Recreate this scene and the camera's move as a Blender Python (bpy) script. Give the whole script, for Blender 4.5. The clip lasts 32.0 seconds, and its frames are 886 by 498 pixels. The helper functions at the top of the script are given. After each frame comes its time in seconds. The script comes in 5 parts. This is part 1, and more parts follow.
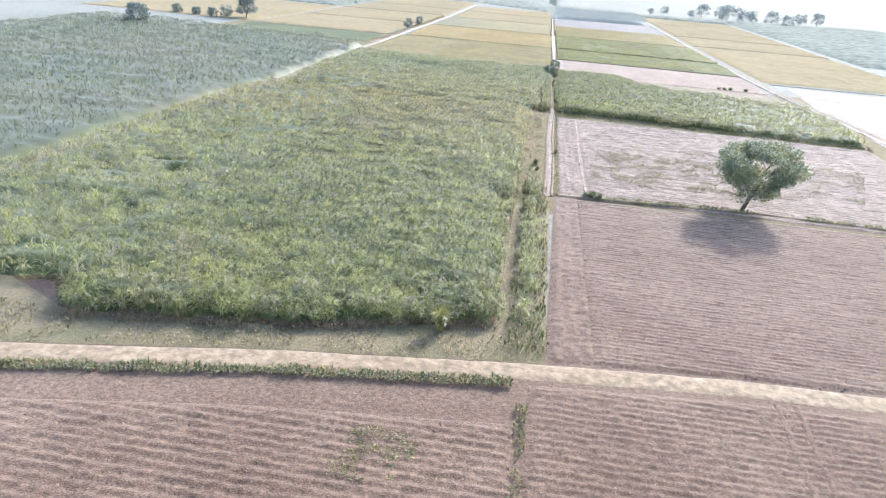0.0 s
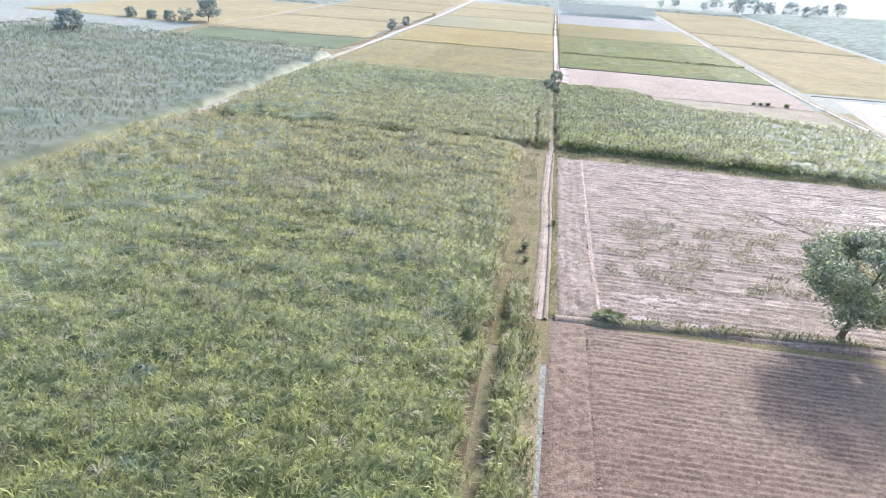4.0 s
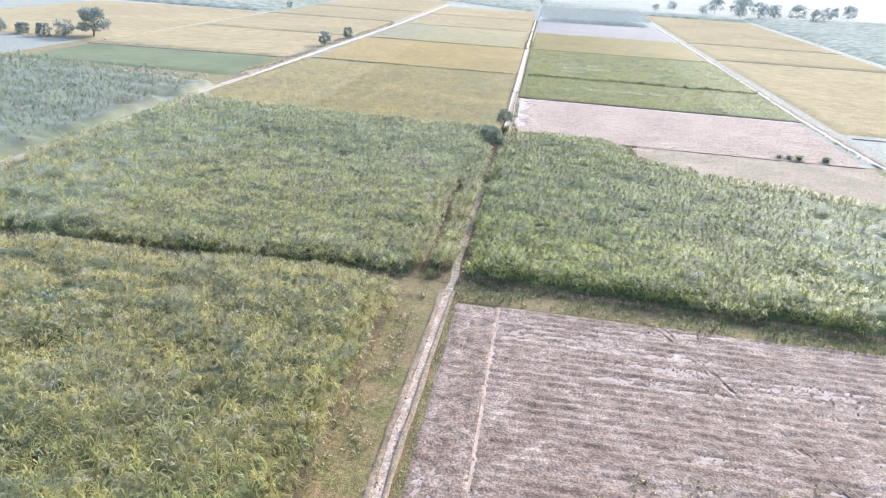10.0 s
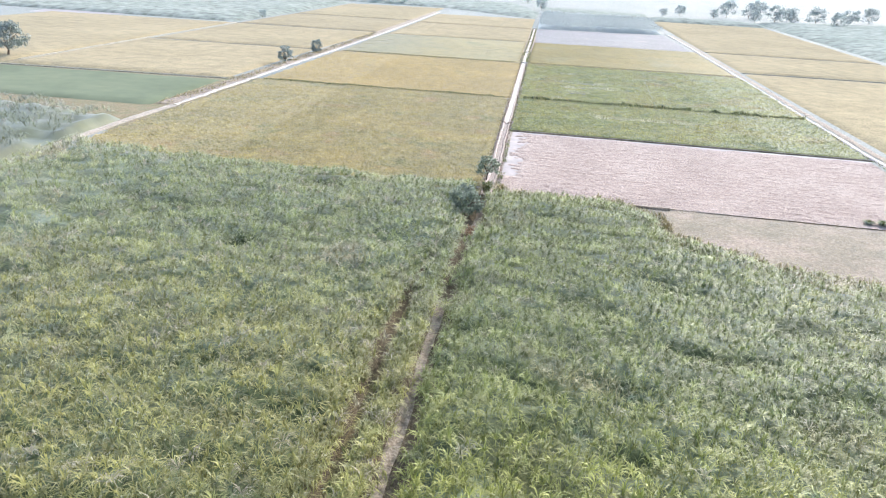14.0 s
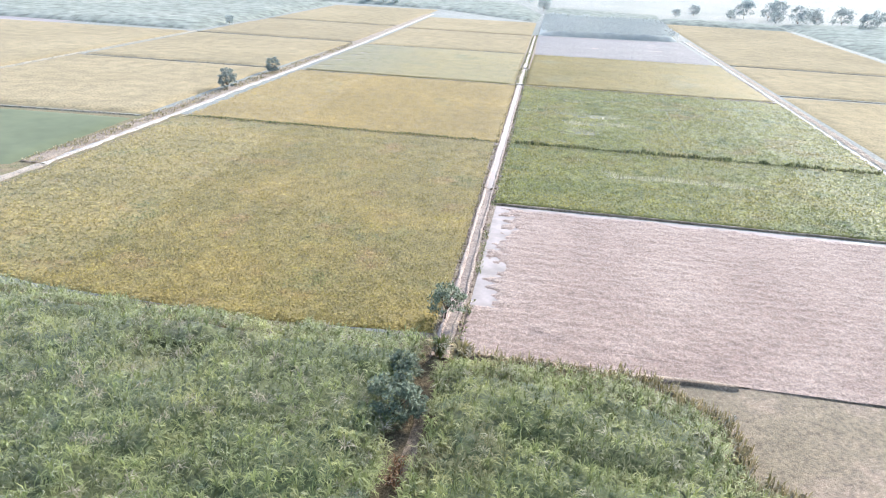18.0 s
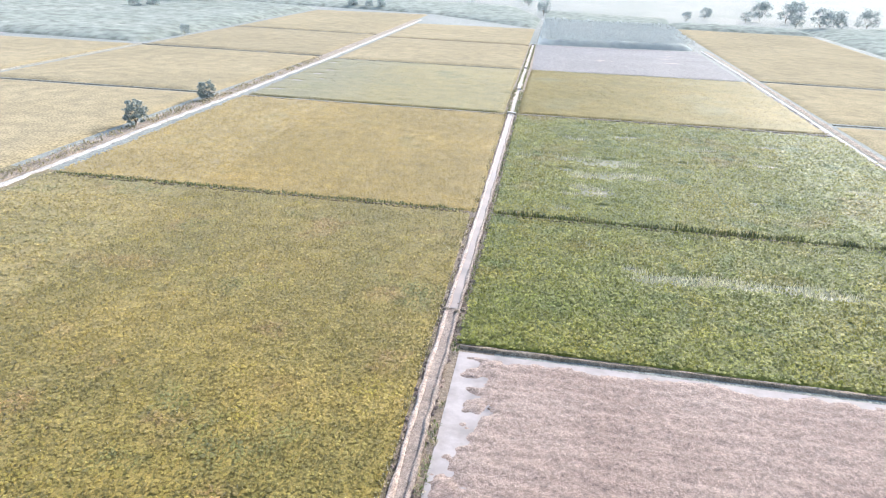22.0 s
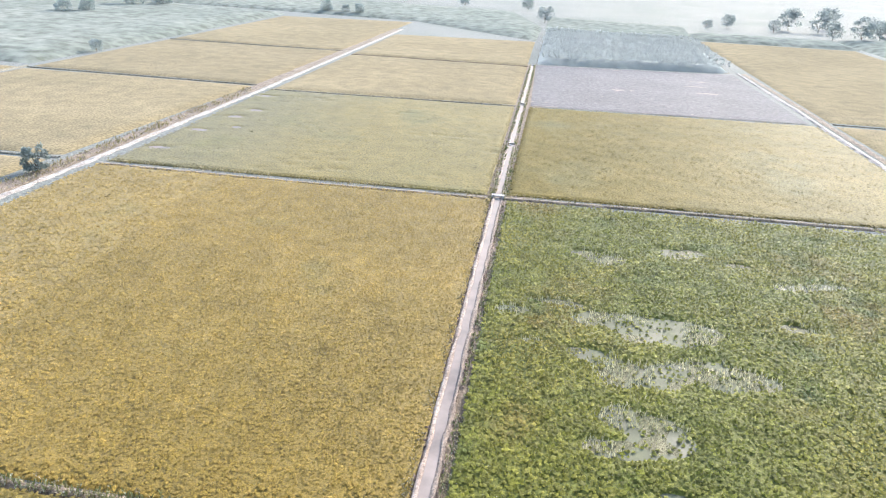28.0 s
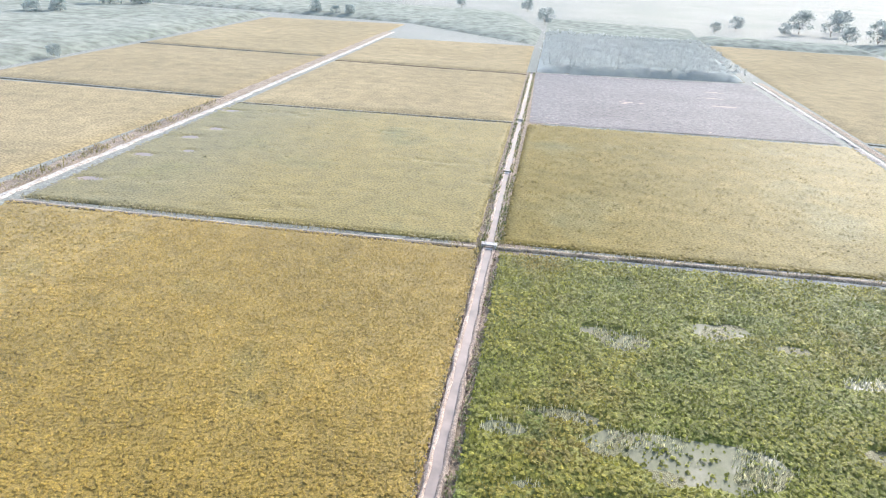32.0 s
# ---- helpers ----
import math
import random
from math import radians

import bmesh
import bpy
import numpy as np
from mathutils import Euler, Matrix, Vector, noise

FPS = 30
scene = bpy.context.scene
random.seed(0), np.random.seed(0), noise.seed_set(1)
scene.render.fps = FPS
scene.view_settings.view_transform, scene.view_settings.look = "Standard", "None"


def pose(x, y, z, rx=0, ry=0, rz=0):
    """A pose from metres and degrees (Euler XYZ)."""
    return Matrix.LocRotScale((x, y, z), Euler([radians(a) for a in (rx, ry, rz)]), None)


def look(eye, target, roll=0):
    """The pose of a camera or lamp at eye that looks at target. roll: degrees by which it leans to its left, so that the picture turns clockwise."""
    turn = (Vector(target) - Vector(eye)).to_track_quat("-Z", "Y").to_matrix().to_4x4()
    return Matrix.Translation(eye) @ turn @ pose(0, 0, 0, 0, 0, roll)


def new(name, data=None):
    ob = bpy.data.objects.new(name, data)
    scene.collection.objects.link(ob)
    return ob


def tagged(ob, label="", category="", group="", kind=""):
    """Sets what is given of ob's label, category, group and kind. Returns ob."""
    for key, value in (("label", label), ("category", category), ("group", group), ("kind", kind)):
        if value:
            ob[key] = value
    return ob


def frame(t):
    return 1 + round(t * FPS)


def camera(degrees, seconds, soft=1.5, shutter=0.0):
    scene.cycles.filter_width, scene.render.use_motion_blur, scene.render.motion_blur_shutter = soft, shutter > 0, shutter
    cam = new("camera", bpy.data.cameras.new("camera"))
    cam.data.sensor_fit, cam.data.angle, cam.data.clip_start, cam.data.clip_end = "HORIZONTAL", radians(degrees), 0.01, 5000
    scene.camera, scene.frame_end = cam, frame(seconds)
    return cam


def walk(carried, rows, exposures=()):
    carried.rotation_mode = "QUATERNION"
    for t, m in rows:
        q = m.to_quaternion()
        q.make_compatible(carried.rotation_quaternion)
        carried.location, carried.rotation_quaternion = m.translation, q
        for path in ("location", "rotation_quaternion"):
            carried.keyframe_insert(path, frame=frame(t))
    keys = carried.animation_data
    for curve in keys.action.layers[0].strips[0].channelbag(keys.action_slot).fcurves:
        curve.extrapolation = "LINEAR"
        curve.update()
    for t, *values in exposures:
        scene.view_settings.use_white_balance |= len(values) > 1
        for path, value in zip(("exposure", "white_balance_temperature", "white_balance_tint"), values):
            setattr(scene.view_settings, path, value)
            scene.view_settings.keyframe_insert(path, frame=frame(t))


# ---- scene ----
cam = camera(67.9, 32.0, soft=1.1)
# seconds, eye x, y, z, heading to the left of +y, pitch, roll
ROWS = [
    (0, -3.50, -93.27, 30.05, 6.87, -23.48, 4.82),
    (0.5, -3.73, -89.24, 30.15, 6.85, -23.50, 4.83),
    (1, -3.91, -84.91, 30.38, 6.86, -23.59, 4.75),
    (1.5, -4.01, -80.28, 30.70, 6.87, -23.72, 4.59),
    (2, -3.95, -75.54, 30.90, 6.93, -23.84, 4.44),
    (2.5, -3.63, -70.66, 30.97, 7.07, -23.93, 4.26),
    (3, -3.16, -65.67, 31.02, 7.25, -24.04, 4.10),
    (3.5, -2.67, -60.77, 31.11, 7.43, -24.16, 4.05),
    (5.5, -1.23, -40.81, 30.61, 7.36, -23.92, 3.82),
    (6, 0.11, -36.17, 30.71, 7.36, -23.94, 3.78),
    (6.5, 1.71, -31.52, 30.69, 7.37, -23.94, 3.75),
    (7, 3.35, -26.84, 30.59, 7.36, -23.92, 3.74),
    (7.5, 4.73, -22.22, 30.63, 7.35, -23.94, 3.73),
    (8, 5.80, -17.72, 30.80, 7.35, -24.00, 3.71),
    (8.5, 6.54, -13.13, 30.83, 7.34, -24.01, 3.71),
    (9, 6.93, -8.55, 30.82, 7.31, -24.00, 3.72),
    (9.5, 7.14, -4.04, 30.90, 7.32, -24.02, 3.72),
    (10, 7.23, 0.66, 30.90, 7.35, -24.00, 3.72),
    (10.5, 7.22, 5.50, 30.88, 7.38, -23.96, 3.71),
    (11, 7.16, 10.35, 30.88, 7.40, -23.94, 3.71),
    (11.5, 7.03, 15.22, 30.80, 7.40, -23.91, 3.73),
    (12, 6.94, 20.26, 30.58, 7.40, -23.85, 3.77),
    (12.5, 7.03, 25.34, 30.33, 7.45, -23.77, 3.80),
    (13, 7.21, 29.92, 30.00, 7.52, -23.68, 3.62),
    (13.5, 7.49, 33.70, 29.47, 7.67, -23.57, 3.07),
    (15.5, 7.87, 52.99, 30.67, 7.83, -23.70, 3.45),
    (16, 7.97, 57.85, 31.10, 7.91, -23.86, 3.28),
    (16.5, 7.98, 62.62, 31.38, 7.95, -23.94, 3.21),
    (17, 7.93, 67.44, 31.60, 7.97, -23.98, 3.18),
    (17.5, 7.96, 72.34, 31.81, 8.00, -24.02, 3.13),
    (18, 8.08, 77.24, 31.94, 8.06, -24.05, 3.03),
    (18.5, 8.19, 82.06, 31.99, 8.10, -24.05, 2.95),
    (19, 8.24, 86.91, 32.01, 8.13, -24.05, 2.91),
    (19.5, 8.30, 91.86, 32.04, 8.16, -24.07, 2.87),
    (20, 8.36, 96.72, 31.94, 8.20, -24.04, 2.80),
    (20.5, 8.37, 101.44, 31.70, 8.23, -23.96, 2.71),
    (21, 8.29, 106.16, 31.57, 8.24, -23.92, 2.65),
    (21.5, 8.20, 110.87, 31.65, 8.24, -23.96, 2.65),
    (22, 8.16, 115.51, 31.86, 8.26, -24.03, 2.69),
    (22.5, 8.15, 120.22, 32.02, 8.28, -24.09, 2.73),
    (23, 8.08, 125.03, 32.11, 8.29, -24.12, 2.76),
    (23.5, 7.91, 129.84, 32.23, 8.27, -24.17, 2.79),
    (24, 7.71, 134.62, 32.37, 8.26, -24.22, 2.83),
    (24.5, 7.53, 139.45, 32.46, 8.27, -24.26, 2.89),
    (25, 7.38, 144.38, 32.53, 8.30, -24.28, 2.91),
    (25.5, 7.24, 149.43, 32.61, 8.34, -24.30, 2.89),
    (26, 7.06, 154.47, 32.73, 8.36, -24.34, 2.90),
    (26.5, 6.84, 159.41, 32.85, 8.36, -24.39, 2.96),
    (28.5, 6.10, 172.84, 32.39, 8.08, -24.15, 3.05),
    (29, 6.10, 173.46, 32.18, 8.02, -24.17, 3.06),
    (29.5, 6.12, 174.50, 31.96, 8.01, -24.18, 3.09),
    (30, 6.06, 176.44, 31.80, 8.01, -24.21, 3.13),
    (30.5, 5.88, 179.43, 31.69, 8.00, -24.24, 3.16),
    (31, 5.66, 183.08, 31.76, 8.00, -24.26, 3.19),
    (31.5, 5.51, 186.75, 32.04, 8.02, -24.26, 3.23),
    (32, 5.45, 189.90, 32.37, 8.04, -24.26, 3.25),
]


def aimed(x, y, z, yaw, pitch, roll):
    a, b = radians(yaw), radians(pitch)
    way = Vector((-math.sin(a) * math.cos(b), math.cos(a) * math.cos(b), math.sin(b)))
    eye = Vector((x, y, z))
    return look(eye, eye + way * 10, roll)


walk(cam, [(r[0], aimed(*r[1:])) for r in ROWS], [(0, 1.78, 6200, 10), (18, 1.8, 6170, 10), (24, 1.73, 6290, 10), (31, 1.66, 6390, 10), (32, 1.66, 6390, 10)])

# ---- light ----
SUN_EL, SUN_AZ = radians(30), radians(26)   # azimuth from +y towards +x
world = bpy.data.worlds.new("pale_sky")
scene.world = world
world.use_nodes = True
wn = world.node_tree
sky = wn.nodes.new("ShaderNodeTexSky")
sky.sky_type, sky.sun_disc = "NISHITA", False
sky.sun_elevation, sky.sun_rotation = SUN_EL, SUN_AZ
sky.air_density, sky.dust_density, sky.ozone_density = 1.0, 2.5, 1.5
wn.links.new(sky.outputs[0], wn.nodes["Background"].inputs[0])
wn.nodes["Background"].inputs[1].default_value = 0.15
sun = new("sun", bpy.data.lights.new("sun", "SUN"))
sun.data.energy, sun.data.angle, sun.data.color = 1.9, radians(4.0), (1.0, 0.975, 0.945)
sun_way = Vector((math.sin(SUN_AZ) * math.cos(SUN_EL), math.cos(SUN_AZ) * math.cos(SUN_EL), math.sin(SUN_EL)))
sun.matrix_world = look(sun_way * 100, (0, 0, 0))


# ---- materials ----
def nodes_of(name):
    m = bpy.data.materials.new(name)
    m.use_nodes = True
    return m, m.node_tree, m.node_tree.nodes["Principled BSDF"]


def rgba(c):
    return (c[0], c[1], c[2], 1.0)


def noise_node(nt, scale, detail=4.0, stretch=None, rough=0.55):
    co = nt.nodes.new("ShaderNodeTexCoord")
    n = nt.nodes.new("ShaderNodeTexNoise")
    n.inputs["Scale"].default_value, n.inputs["Detail"].default_value = scale, detail
    n.inputs["Roughness"].default_value = rough
    if stretch:
        mp = nt.nodes.new("ShaderNodeMapping")
        mp.inputs["Scale"].default_value = stretch
        nt.links.new(co.outputs["Object"], mp.inputs[0])
        nt.links.new(mp.outputs[0], n.inputs["Vector"])
    else:
        nt.links.new(co.outputs["Object"], n.inputs["Vector"])
    return n


def ramp_node(nt, source, stops):
    r = nt.nodes.new("ShaderNodeValToRGB")
    while len(r.color_ramp.elements) < len(stops):
        r.color_ramp.elements.new(0.5)
    for e, (p, c) in zip(r.color_ramp.elements, stops):
        e.position, e.color = p, rgba(c) if len(c) == 3 else c
    nt.links.new(source, r.inputs[0])
    return r


def blend_node(nt, a, b, fac, mode="MIX"):
    m = nt.nodes.new("ShaderNodeMix")
    m.data_type, m.blend_type = "RGBA", mode
    for sock, v in ((m.inputs[6], a), (m.inputs[7], b), (m.inputs[0], fac)):
        if isinstance(v, (int, float)):
            sock.default_value = v
        elif isinstance(v, tuple):
            sock.default_value = rgba(v)
        else:
            nt.links.new(v, sock)
    return m.outputs[2]


def bump_node(nt, p, height, strength, distance):
    b = nt.nodes.new("ShaderNodeBump")
    b.inputs["Strength"].default_value, b.inputs["Distance"].default_value = strength, distance
    nt.links.new(height, b.inputs["Height"])
    nt.links.new(b.outputs[0], p.inputs["Normal"])


def sheen(p, weight, tint=(1, 1, 1), rough=0.5):
    p.inputs["Sheen Weight"].default_value = weight
    p.inputs["Sheen Roughness"].default_value = rough
    p.inputs["Sheen Tint"].default_value = rgba(tint)


def earth(name, dark, mid, light, patch=0.08, grain=3.0, rough=0.9, stretch=None, haze_sheen=0.3, bump=0.7, tint=(1, 0.96, 0.93), crumble=0.8, own=0.0):
    """Bare soil: broad patches, fine grain and a grazing sheen that stands in for haze."""
    m, nt, p = nodes_of(name)
    big, fine = noise_node(nt, patch, 5), noise_node(nt, grain, 6, stretch)
    base = ramp_node(nt, big.outputs[0], [(0.3, dark), (0.5, mid), (0.7, light)]).outputs[0]
    tone = ramp_node(nt, fine.outputs[0], [(0.34, (0.62, 0.61, 0.6)), (0.66, (1.26, 1.24, 1.22))]).outputs[0]
    col = blend_node(nt, base, tone, 1.0, "MULTIPLY")
    crumb = noise_node(nt, grain * 3.3, 4, stretch)
    crumbs = ramp_node(nt, crumb.outputs[0], [(0.38, (0.6, 0.57, 0.54)), (0.52, (1.0, 1.0, 1.0)), (0.66, (1.38, 1.38, 1.4))]).outputs[0]
    col = blend_node(nt, col, crumbs, crumble, "MULTIPLY")
    if own:
        geo = nt.nodes.new("ShaderNodeNewGeometry")
        each = ramp_node(nt, geo.outputs["Random Per Island"], [(0.0, (1 - own, 1 - own, 1 - own)), (1.0, (1 + own, 1 + own, 1 + own))]).outputs[0]
        col = blend_node(nt, col, each, 1.0, "MULTIPLY")
    p.inputs["Roughness"].default_value = rough
    p.inputs["Specular IOR Level"].default_value = 0.08
    nt.links.new(col, p.inputs["Base Color"])
    if bump:
        bump_node(nt, p, crumb.outputs[0], bump, 0.1)
    sheen(p, haze_sheen, tint)
    return m


def leaf(name, dark, mid, light, patch=0.06, thin=0.4, gloss=0.6, leaf_haze=0.35, straw=None, straw_share=0.15, tint=(0.95, 0.98, 1.0), spots=(), own=0.28, spec=0.3, grain=0.0, relief=0.6, mottle=1.0, zones=()):
    """Leaves: broad patches, crop of another ripeness in zones (axis, from, to, wander, colour), and each blade or tuft a tone of its own; light comes through them."""
    m, nt, p = nodes_of(name)
    big, mid_n = noise_node(nt, patch, 4), noise_node(nt, patch * 9, 3)
    col = ramp_node(nt, big.outputs[0], [(0.34, dark), (0.5, mid), (0.66, light)]).outputs[0]
    for axis, v0, v1, wander, colour in zones:
        co, xyz, n = nt.nodes.new("ShaderNodeTexCoord"), nt.nodes.new("ShaderNodeSeparateXYZ"), noise_node(nt, 0.05, 4)
        nt.links.new(co.outputs["Object"], xyz.inputs[0])
        drift = nt.nodes.new("ShaderNodeMath")
        drift.operation = "MULTIPLY_ADD"
        drift.inputs[1].default_value = wander
        nt.links.new(n.outputs[0], drift.inputs[0])
        nt.links.new(xyz.outputs[axis], drift.inputs[2])
        span = nt.nodes.new("ShaderNodeMapRange")
        span.interpolation_type = "SMOOTHSTEP"
        span.inputs[1].default_value, span.inputs[2].default_value = v0 + wander / 2, v1 + wander / 2
        nt.links.new(drift.outputs[0], span.inputs[0])
        col = blend_node(nt, col, colour, span.outputs[0])
    for scale, low, high, colour in spots:
        n = noise_node(nt, scale, 4)
        gate = ramp_node(nt, n.outputs[0], [(low, (0, 0, 0)), (high, (1, 1, 1))]).outputs[0]
        col = blend_node(nt, col, colour, gate)
    tone = ramp_node(nt, mid_n.outputs[0], [(0.3, (0.68, 0.7, 0.68)), (0.7, (1.28, 1.26, 1.2))]).outputs[0]
    col = blend_node(nt, col, tone, mottle, "MULTIPLY")
    if grain:
        fine = noise_node(nt, grain, 3)
        specks = ramp_node(nt, fine.outputs[0], [(0.34, (0.55, 0.56, 0.5)), (0.5, (1.0, 1.0, 1.0)), (0.66, (1.4, 1.38, 1.35))]).outputs[0]
        col = blend_node(nt, col, specks, 0.85, "MULTIPLY")
        if relief:
            bump_node(nt, p, fine.outputs[0], relief, 0.12)
    geo = nt.nodes.new("ShaderNodeNewGeometry")
    each = ramp_node(nt, geo.outputs["Random Per Island"], [(0.0, (1 - own, 1 - own, 1 - own)), (1.0, (1 + own, 1 + own, 1 + own * 0.9))]).outputs[0]
    col = blend_node(nt, col, each, 1.0, "MULTIPLY")
    if straw:
        pick = ramp_node(nt, geo.outputs["Random Per Island"], [(1 - straw_share, (0, 0, 0)), (1 - straw_share + 0.02, (1, 1, 1))]).outputs[0]
        col = blend_node(nt, col, straw, pick)
    nt.links.new(col, p.inputs["Base Color"])
    p.inputs["Roughness"].default_value = gloss
    p.inputs["Specular IOR Level"].default_value = spec
    # whitish sheen at grazing angles stands in for distance haze
    sheen(p, leaf_haze, tint)
    tr = nt.nodes.new("ShaderNodeBsdfTranslucent")
    nt.links.new(col, tr.inputs[0])
    mix = nt.nodes.new("ShaderNodeMixShader")
    mix.inputs[0].default_value = thin
    nt.links.new(p.outputs[0], mix.inputs[1])
    nt.links.new(tr.outputs[0], mix.inputs[2])
    nt.links.new(mix.outputs[0], nt.nodes["Material Output"].inputs[0])
    return m


def wet_surface(name, colour, rough=0.12, ripple=0.15, spec=0.5):
    m, nt, p = nodes_of(name)
    p.inputs["Specular IOR Level"].default_value = spec
    n, w = noise_node(nt, 2.5, 4), noise_node(nt, 0.4, 4)
    col = ramp_node(nt, w.outputs[0], [(0.35, tuple(c * 0.7 for c in colour)), (0.65, tuple(min(1, c * 1.2) for c in colour))])
    nt.links.new(col.outputs[0], p.inputs["Base Color"])
    rr = ramp_node(nt, w.outputs[0], [(0.35, (rough, rough, rough)), (0.7, (rough * 2.2, rough * 2.2, rough * 2.2))])
    nt.links.new(rr.outputs[0], p.inputs["Roughness"])
    bump_node(nt, p, n.outputs[0], ripple, 0.02)
    return m


# bluish sheen tint that imitates haze on far surfaces
HAZE_TINT = (0.84, 0.93, 1.0)
# ground colour is greyed towards the haze of the distance
M_GROUND = earth("hazed_ground", (0.165, 0.175, 0.145), (0.195, 0.2, 0.17), (0.225, 0.225, 0.195), 0.02, 1.5, haze_sheen=0.16, tint=HAZE_TINT)
M_PLOUGH = earth("ploughed_clay", (0.132, 0.0834, 0.0588), (0.159, 0.105, 0.0748), (0.189, 0.13, 0.095), 0.09, 2.6, 0.92, haze_sheen=0.24)
M_PLOUGH_WET = earth("watered_ploughed_clay", (0.128, 0.0893, 0.0679), (0.178, 0.13, 0.105), (0.26, 0.207, 0.18), 0.35, 1.6, 0.8, haze_sheen=0.22, crumble=1.0)
M_CLOD = earth("dry_clod", (0.15, 0.10, 0.07), (0.2, 0.14, 0.105), (0.26, 0.195, 0.155), 0.4, 3.0, 0.92, haze_sheen=0.2, own=0.45)
M_CLOD_PINK = earth("dry_pinkish_clod", (0.2, 0.14, 0.105), (0.26, 0.19, 0.15), (0.33, 0.25, 0.205), 0.4, 3.0, 0.92, haze_sheen=0.2, own=0.4)
M_PINK = earth("levelled_pinkish_clay", (0.216, 0.156, 0.126), (0.252, 0.187, 0.152), (0.293, 0.226, 0.186), 0.1, 3.6, 0.9, haze_sheen=0.22, crumble=0.9)
M_CORNER = earth("olive_tilled_clay", (0.15, 0.125, 0.078), (0.19, 0.155, 0.102), (0.25, 0.195, 0.145), 0.16, 3.0, 0.9, haze_sheen=0.2, crumble=0.6)
M_GREY = earth("watered_grey_clay", (0.117, 0.101, 0.0975), (0.14, 0.125, 0.121), (0.164, 0.148, 0.144), 0.05, 1.0, 0.85, haze_sheen=0.15, tint=HAZE_TINT)
M_PALEGROUND = earth("pale_salty_ground", (0.22, 0.185, 0.16), (0.28, 0.24, 0.21), (0.34, 0.30, 0.27), 0.05, 1.0, 0.85, haze_sheen=0.12, tint=HAZE_TINT)
M_TRACK = earth("beaten_sandy_track", (0.244, 0.183, 0.118), (0.279, 0.214, 0.142), (0.312, 0.246, 0.171), 0.15, 1.2, 0.95, haze_sheen=0.28, crumble=0.25, bump=0.3)
M_PATH = earth("worn_brown_path", (0.168, 0.134, 0.0924), (0.227, 0.185, 0.13), (0.286, 0.239, 0.176), 0.3, 1.6, 0.95, haze_sheen=0.35)
M_BANK = earth("crumbling_clay_bank", (0.143, 0.109, 0.0714), (0.202, 0.155, 0.105), (0.269, 0.21, 0.151), 0.5, 4.0, 0.95, haze_sheen=0.25)
M_PALE = earth("pale_dusty_bank", (0.302, 0.227, 0.176), (0.37, 0.29, 0.235), (0.445, 0.37, 0.311), 0.5, 3.0, 0.95, haze_sheen=0.3)
M_WHITE = earth("whitish_dry_track", (0.34, 0.3, 0.26), (0.42, 0.375, 0.33), (0.5, 0.455, 0.41), 0.4, 2.0, 0.95, haze_sheen=0.2, tint=HAZE_TINT)
M_BED = earth("silty_channel_bed", (0.2, 0.155, 0.125), (0.25, 0.2, 0.163), (0.3, 0.247, 0.207), 0.6, 4.0, 0.75, haze_sheen=0.2)
# lighter bank earth for far bunds, with the haze painted in
M_BUND = earth("hazed_far_bund", (0.22, 0.205, 0.15), (0.265, 0.24, 0.18), (0.31, 0.275, 0.215), 0.5, 2.0, 0.95, haze_sheen=0.15, tint=HAZE_TINT)
M_LITTER = earth("cane_litter", (0.09, 0.075, 0.045), (0.13, 0.105, 0.065), (0.18, 0.14, 0.085), 0.3, 3.0, haze_sheen=0.0)
M_TURF = earth("rough_turf", (0.105, 0.108, 0.034), (0.152, 0.125, 0.054), (0.19, 0.137, 0.072), 0.45, 3.0, haze_sheen=0.14, crumble=0.8)
M_VERGE = earth("dry_grass_verge", (0.125, 0.122, 0.05), (0.185, 0.153, 0.078), (0.25, 0.195, 0.112), 0.2, 5.0, haze_sheen=0.28)
M_MUD = earth("flooded_mud", (0.12, 0.125, 0.06), (0.16, 0.155, 0.085), (0.2, 0.185, 0.11), 0.3, 3.0, 0.5, haze_sheen=0.0)
M_CONCRETE = earth("weathered_concrete", (0.42, 0.40, 0.37), (0.5, 0.48, 0.45), (0.58, 0.56, 0.53), 1.0, 9.0, 0.9, haze_sheen=0.2)
M_WATER = wet_surface("muddy_water", (0.25, 0.205, 0.18), 0.3, 0.25, 0.3)
M_POND = wet_surface("field_water", (0.15, 0.152, 0.095), 0.4, 0.5, 0.1)
M_SILT = wet_surface("pale_wet_silt", (0.29, 0.255, 0.237), 0.5, 0.8, 0.2)
M_SLURRY = wet_surface("wet_silt", (0.29, 0.24, 0.215), 0.5, 0.8, 0.2)
SPOTS = [(0.11, 0.56, 0.66, (0.3, 0.305, 0.105)), (0.07, 0.6, 0.7, (0.29, 0.24, 0.125)), (0.3, 0.60, 0.70, (0.14, 0.18, 0.105))]
M_CANE = leaf("cane_leaf", (0.235, 0.252, 0.072), (0.275, 0.282, 0.077), (0.32, 0.312, 0.082), 0.04, thin=0.38, leaf_haze=0.8, gloss=0.45, spec=0.32, tint=(0.98, 0.98, 0.86), straw=(0.37, 0.33, 0.2), straw_share=0.06, spots=SPOTS, own=0.44, zones=[(1, 6, 34, 44, (0.33, 0.282, 0.08))])
